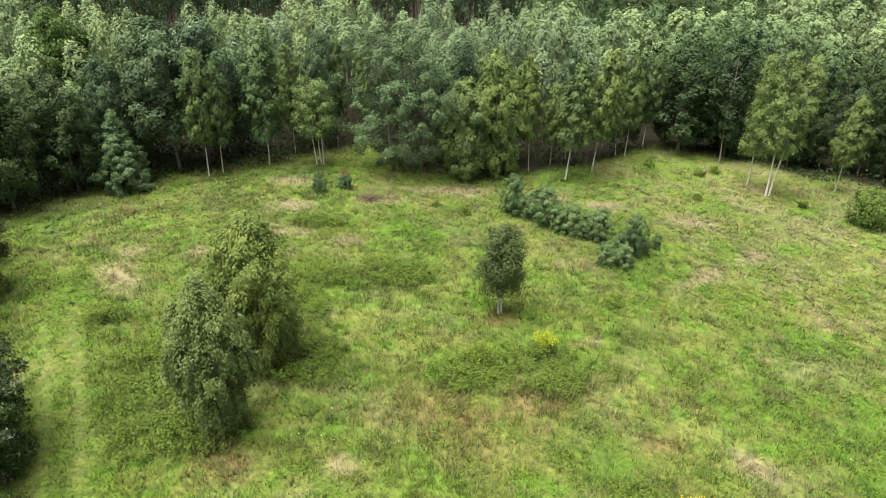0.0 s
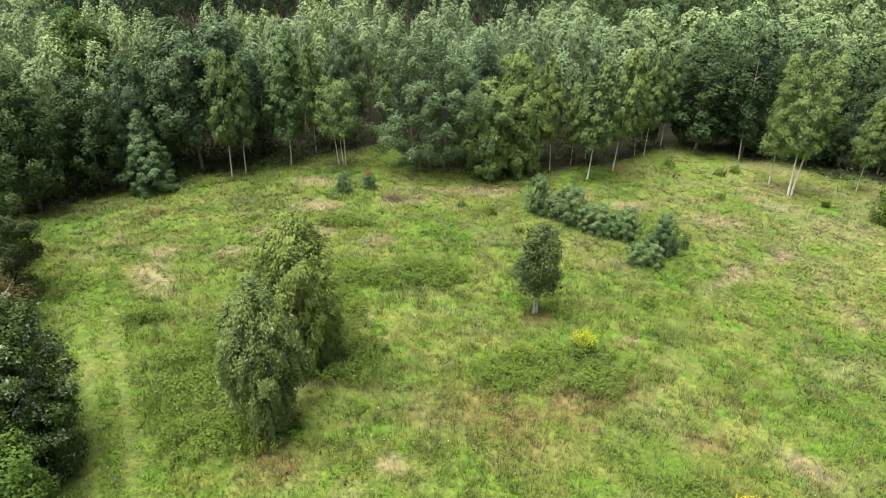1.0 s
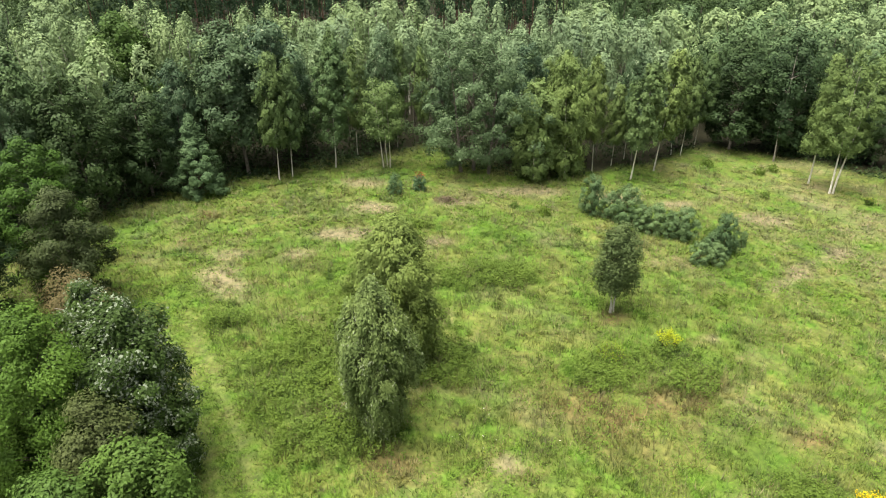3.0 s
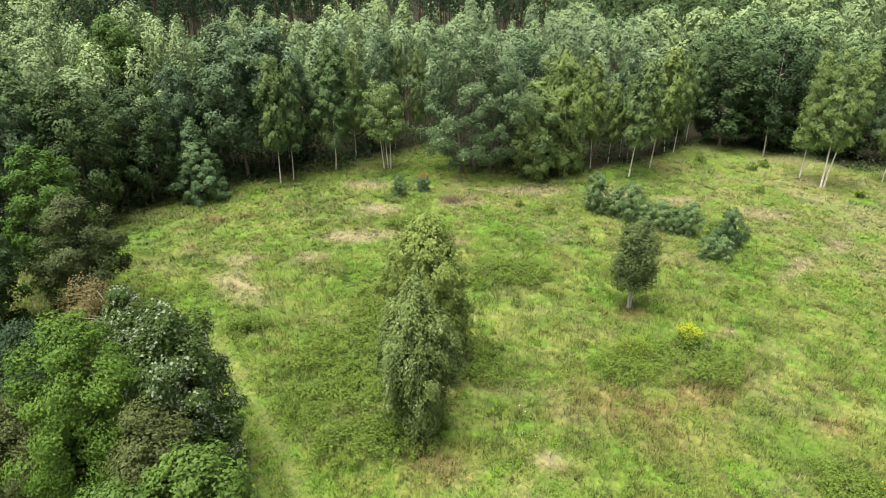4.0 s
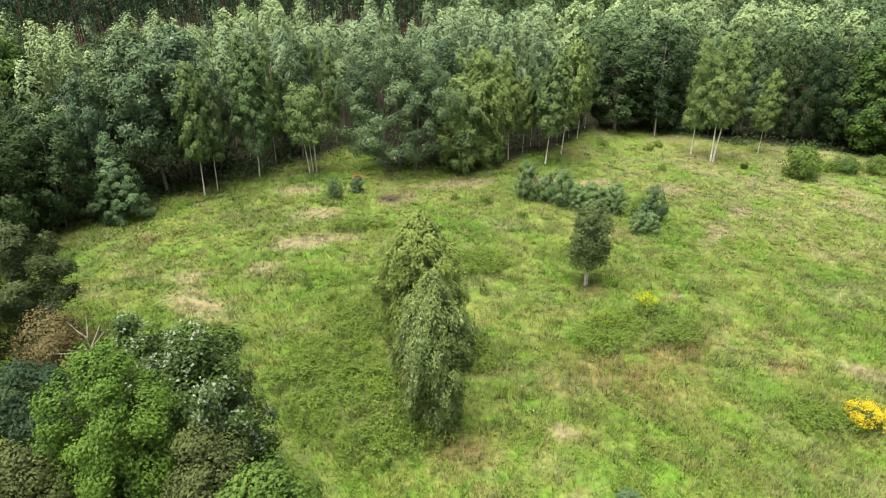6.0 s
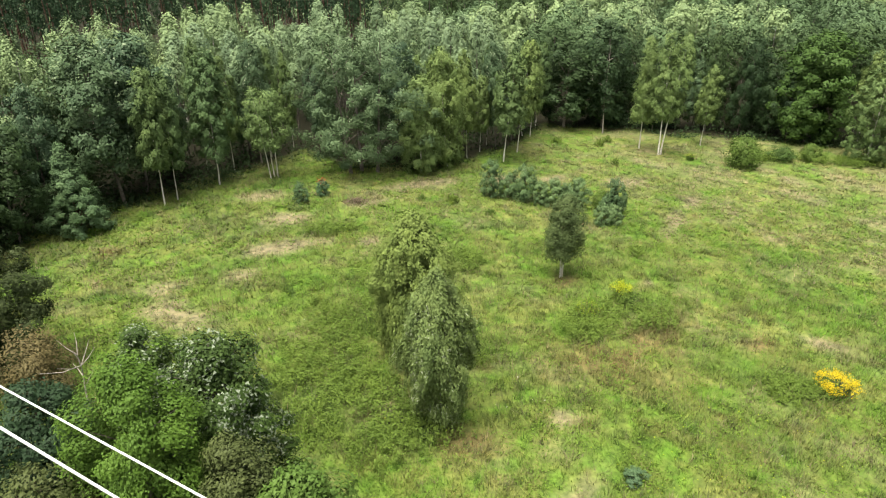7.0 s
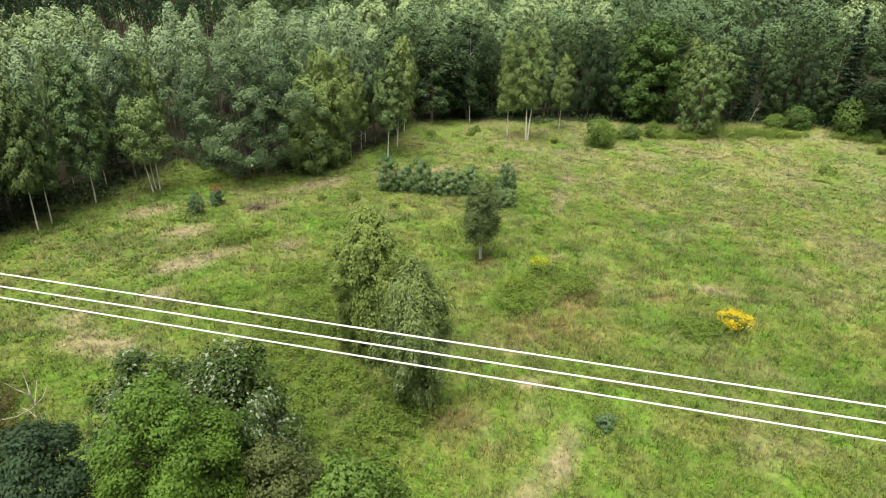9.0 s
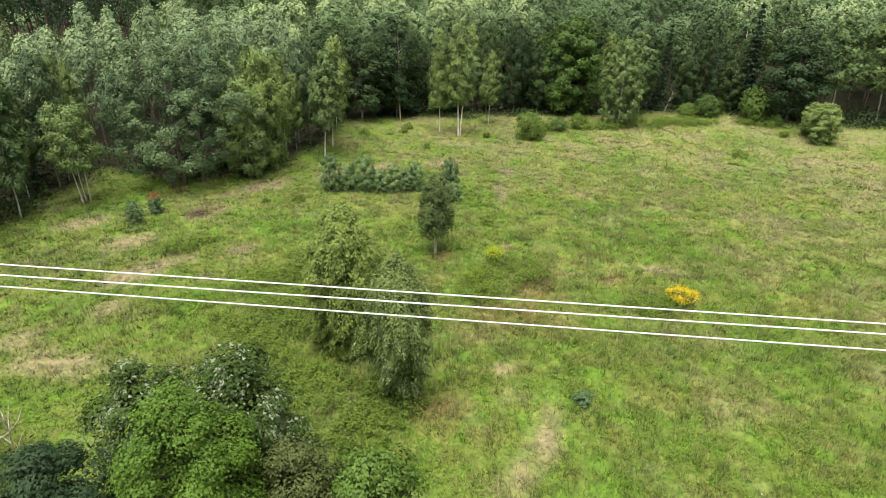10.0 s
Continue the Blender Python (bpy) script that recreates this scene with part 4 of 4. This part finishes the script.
own_tree("elder_bush", 28, "sallow", twig_bark, -23.6, 18.2, 5.6, 1.8, "half-withered brownish bush in the hedge", "bush",
         base=0.03, shape="round", sprays=71, per=244, size=0.100, droop=0.05, r0=0.06, limb_n=40, clump=0.53, length=0.6)
own_tree("hedge_tree", 29, "aspen", grey_bark, -27.5, 19.5, 6.0, 2.3, "grey-green bushy tree in the hedge",
         base=0.03, shape="egg", sprays=92, per=262, size=0.125, droop=0.1, r0=0.1, limb_n=30, clump=0.53, length=0.7)
own_tree("blackthorn_bush", 30, "brown", twig_bark, -25.8, 29.4, 4.2, 1.6, "sparse brown blackthorn bush with bare twigs", "bush",
         base=0.03, shape="round", sprays=50, per=186, size=0.093, droop=0.05, r0=0.06, limb_n=90, clump=0.69, length=0.6)
own_tree("hedge_tree", 31, "sallow", grey_bark, -27.6, 33.0, 7.4, 2.2, "yellowing olive tree in the hedge beside the meadow",
         base=0.04, shape="egg", sprays=92, per=262, size=0.125, droop=0.05, r0=0.1, limb_n=30, clump=0.53, length=0.7)
own_tree("hedge_tree", 32, "lime", grey_bark, -31.0, 37.0, 8.9, 2.3, "green bushy tree where hedge and wood meet",
         base=0.03, shape="egg", sprays=92, per=262, size=0.137, droop=0.05, r0=0.1, limb_n=30, clump=0.53, length=0.7)
own_tree("hedge_tree", 33, "alder", grey_bark, -32.5, 31.0, 7.6, 2.4, "dark green tree behind the hedge",
         base=0.03, shape="egg", sprays=92, per=262, size=0.137, droop=0.05, r0=0.1, limb_n=30, clump=0.53, length=0.7)
own_tree("hedge_tree", 34, "alder", birch_bark, -30.2, 25.5, 7.2, 1.7, "dark green tree with a pale leaning stem behind the hedge",
         base=0.2, shape="egg", sprays=84, per=262, size=0.125, droop=0.05, r0=0.13, limb_n=30, clump=0.53, length=0.7, stems=((0, 0, -1.5, 0.4),))


def dead_branch(x, y, h, seed, r0=0.05, label="bleached leafless dead sapling standing out of the hedge", lean=0.4):
    """A bleached dead limb with a few forks."""
    r = np.random.default_rng(seed)
    pieces = []
    pts, rad = stem(r, h, r0, 0.12 if h < 6 else 0.04, 0.1, (lean, 0.1))
    pieces.append(tube(pts, rad, 6))
    for k in range(9):
        s = pts[r.integers(4, 8)]
        e = s + np.array([r.normal(0, 0.7), r.normal(0, 0.5), r.uniform(0.2, 0.8)])
        m = (s + e) / 2 + r.normal(0, 0.08, 3)
        pieces.append(tube([s, m, e], [0.026, 0.018, 0.007], 5))
    v, q = joined(pieces)
    ob = new("dead_tree", mesh_of("dead_tree", v, q, [dead_bark], smooth=True))
    ob.matrix_basis = pose(x, y, gz(x, y) - 0.05)
    return tagged(ob, label, "dead tree")


dead_branch(-23.6, 26.8, 4.4, 3)
dead_branch(29.0, 65.8, 11.5, 8, 0.07, "bare pale dead birch standing before dark trees")
dead_branch(58.2, 44.6, 2.8, 5, 0.03, "leaning pale dead stem at the dark wood's foot", 2.2)

# ---- bushes along the wood's edge ----
BUSHES = [("bush", 35.0, 49.4, 3.5, 3.4), ("dark_bush", 40.6, 49.6, 1.7, 2.6), ("dark_bush", 43.3, 48.4, 2.0, 2.1), ("bush", 60.8, 39.8, 3.0, 3.8), ("dark_bush", 58.5, 41.5, 2.0, 2.6),
          ("bush", 62.6, 34.2, 4.6, 4.4), ("dark_bush", 62.2, 31.4, 1.6, 1.8), ("bush", 13.2, 42.8, 1.7, 1.5)]
for kind, x, y, h, w in BUSHES:
    plant(kind, x, y, h, w, "leafy %s green bush at the meadow's edge" % ("bright" if kind == "bush" else "dark"), "bush", group="bushes at the meadow's edge", variants=2)
LOW = [("low_shrub", 15.2, 43.2, 0.8, 0.8), ("low_shrub", 1.6, 47.2, 0.9, 1.1), ("low_shrub", -0.6, 48.6, 0.6, 0.8), ("low_shrub", 10.2, 34.0, 0.8, 1.3), ("low_shrub", 22.5, 54.0, 0.7, 0.9),
       ("low_shrub", 25.0, 60.5, 0.9, 1.1), ("low_shrub", 20.5, 62.5, 0.8, 1.2), ("low_shrub", 27.0, 62.0, 0.9, 1.2), ("low_shrub", 46.6, 29.5, 0.8, 2.2), ("low_shrub", 3.4, 43.8, 0.6, 0.9)]
for kind, x, y, h, w in LOW:
    plant(kind, x, y, h, w, "low green seedling clump in the grass", "shrub", group="low shrubs in the meadow", variants=2)
plant("pine", -3.7, 15.6, 0.8, 0.95, "knee-high pine seedling in the grass", "pine")
red_pine = plant("pine", -8.3, 51.6, 1.5, 1.3, "young pine with reddened dry tips", "pine")
r = np.random.default_rng(4)
v, q = leaves(r, np.array([0.1, 0.1, 2.75]) + r.normal(0, 1, (240, 3)) * np.array([0.35, 0.35, 0.28]), 0.2, 0.5, 0.35, None, None, 3)
tagged(part("dry_shoots", mesh_of("dry_shoots", v, q, [LEAF["red"]]), red_pine), "reddened dry shoot tips", kind="stuff")


# ---- flowering clumps ----
def flower_clump(x, y, h, w, leaf, label, seed, heads=420):
    """Upright leafy stems under flat-topped heads of blossom."""
    r = np.random.default_rng(seed)
    a, q = r.uniform(0, 6.283, 60), w / 2 * np.sqrt(r.uniform(0, 1, 60))
    px, py, ph = np.cos(a) * q, np.sin(a) * q, h * r.uniform(0.72, 1.05, 60) * (1.05 - 0.3 * q / (w / 2))
    root = new("flower_clump")
    root.matrix_basis = pose(x, y, gz(x, y) - 0.03)
    v, k = joined([tube([(px[i] * 0.6, py[i] * 0.6, 0), (px[i], py[i], ph[i])], [0.012, 0.006], 4) for i in range(60)])
    part("stems", mesh_of("stems", v, k, [twig_bark]), root)
    s = r.integers(0, 60, 900)
    z = r.uniform(0.1, 0.92, 900)
    P = np.stack([px[s] * (0.6 + 0.4 * z), py[s] * (0.6 + 0.4 * z), ph[s] * z], axis=1) + r.normal(0, 0.05, (900, 3))
    v, k = leaves(r, P, 0.11, 0.5, 0.3)
    part("foliage", mesh_of("foliage", v, k, [LEAF["herb"]]), root)
    s = r.integers(0, 60, heads)
    P = np.stack([px[s], py[s], ph[s]], axis=1) + r.normal(0, 1, (heads, 3)) * np.array([0.1, 0.1, 0.07])
    v, k = leaves(r, P, 0.055, 1.2, 0.9)
    part("blossom", mesh_of("blossom", v, k, [LEAF[leaf]]), root)
    return tagged(root, label, "flowers", group="flowering clumps in the meadow")


flower_clump(9.5, 17.3, 1.15, 2.0, "flower", "broad clump of deep yellow wildflowers in full bloom", 1, 2000)
flower_clump(5.3, 29.0, 1.1, 1.2, "flower_green", "small clump of pale yellow-green goldenrod", 2, 1100)
flower_clump(1.9, 27.4, 1.1, 1.5, "flower_green", "faded clump of goldenrod just coming into bloom", 3, 420)
flower_clump(58.0, 28.7, 0.8, 1.6, "flower_green", "low yellow flower clump near the far wood", 4)
flower_clump(31.5, 53.2, 0.8, 0.9, "flower_green", "little yellow flower clump below the tall birches", 5, 160)


# ---- heap of cut twigs ----
def twig_heap(x, y):
    r = np.random.default_rng(9)
    pieces = []
    for k in range(110):
        a, q = r.uniform(0, 6.283), r.uniform(0, 1)
        c = np.array([math.cos(a) * q * 1.1, math.sin(a) * q * 0.7, (1 - q) * 0.4 * r.uniform(0.2, 1) + 0.04])
        d = unit(np.array([r.normal(), r.normal(), r.normal() * 0.15])) * r.uniform(0.2, 0.6)
        pieces.append(tube([c - d, c + r.normal(0, 0.04, 3), c + d], [0.016, 0.014, 0.006], 4))
    v, q = joined(pieces)
    ob = new("twig_heap", mesh_of("twig_heap", v, q, [twig_bark]))
    ob.matrix_basis = pose(x, y, gz(x, y))
    return tagged(ob, "low heap of brown cut twigs on the grass", "twig heap")


twig_heap(-6.1, 49.2)

# ---- overhead line: three bare wires ----
ALONG = (0.621, -0.784)
for across, y0, z, rise in ((0.6233, 0.647, 15.80, -0.005), (0.6176, 0.046, 15.91, 0.002), (0.6220, 0.305, 15.60, -0.005)):
    pts, rad = [], []
    for s in np.linspace(-62, 58, 49):
        pts.append((-15 + across * s, y0 - math.sqrt(1 - across ** 2) * s, z + rise * s + 0.0002 * s * s))
        rad.append(0.009)
    v, q = tube(pts, rad, 8)
    tagged(new("overhead_wire", mesh_of("overhead_wire", v, q, [wire_mat], smooth=True)), "pale bare metal wire of an overhead power line", "power line", group="wires of the overhead line")

# ---- small flowers and seed heads scattered in the grass ----
rng = np.random.default_rng(77)
x, y = scatter(rng, 26000, lambda x, y: np.clip(blot(x, y, 2.0, 14.5, 6.5, 4.0) + 0.05, 0, 1) * (wood_depth(x, y) < -2))
P = np.stack([x, y, ground_z(x, y) + rng.uniform(0.25, 0.5, len(x))], axis=1)
v, q = leaves(rng, P, 0.06, 1.5, 0.9)
tagged(new("buttercups", mesh_of("buttercups", v, q, [LEAF["flower_green"]])), "countless small yellow flowers in the grass", "flowers", kind="stuff")
x, y = scatter(rng, 16000, lambda x, y: np.clip(0.6 * blot(x, y, -6.5, 21.5, 2.6, 1.6) + 0.02, 0, 1) * (wood_depth(x, y) < -2))
P = np.stack([x, y, ground_z(x, y) + rng.uniform(0.25, 0.5, len(x))], axis=1)
v, q = leaves(rng, P, 0.055, 1.5, 0.9)
tagged(new("white_flowers", mesh_of("white_flowers", v, q, [LEAF["white"]])), "scattered small white flowers in the grass", "flowers", kind="stuff")

# ---- poles that carry the line, at its two ends ----
pole_mat = bark("weathered_pole", (0.16, 0.14, 0.12), (0.3, 0.27, 0.23))
for s in (-61.0, 57.0):
    x, y = -15 + ALONG[0] * s, 0.1 + ALONG[1] * s
    top = 16.0 + 0.0002 * s * s
    g = gz(x, y)
    root = new("line_pole")
    root.matrix_basis = pose(x, y, g - 0.2, 0, 0, math.degrees(math.atan2(ALONG[1], ALONG[0])))
    v, q = tube([(0, 0, 0), (0, 0, (top - g) / 2), (0, 0, top - g + 0.25)], [0.17, 0.14, 0.11], 10)
    part("post", mesh_of("post", v, q, [pole_mat], smooth=True), root)
    v, q = tube([(0, -0.6, top - g - 0.02), (0, 0, top - g - 0.02), (0, 0.6, top - g - 0.02)], [0.06, 0.06, 0.06], 6)
    part("crossarm", mesh_of("crossarm", v, q, [pole_mat]), root)
    tagged(root, "weathered wooden pole carrying the overhead wires", "utility pole", group="poles of the overhead line")
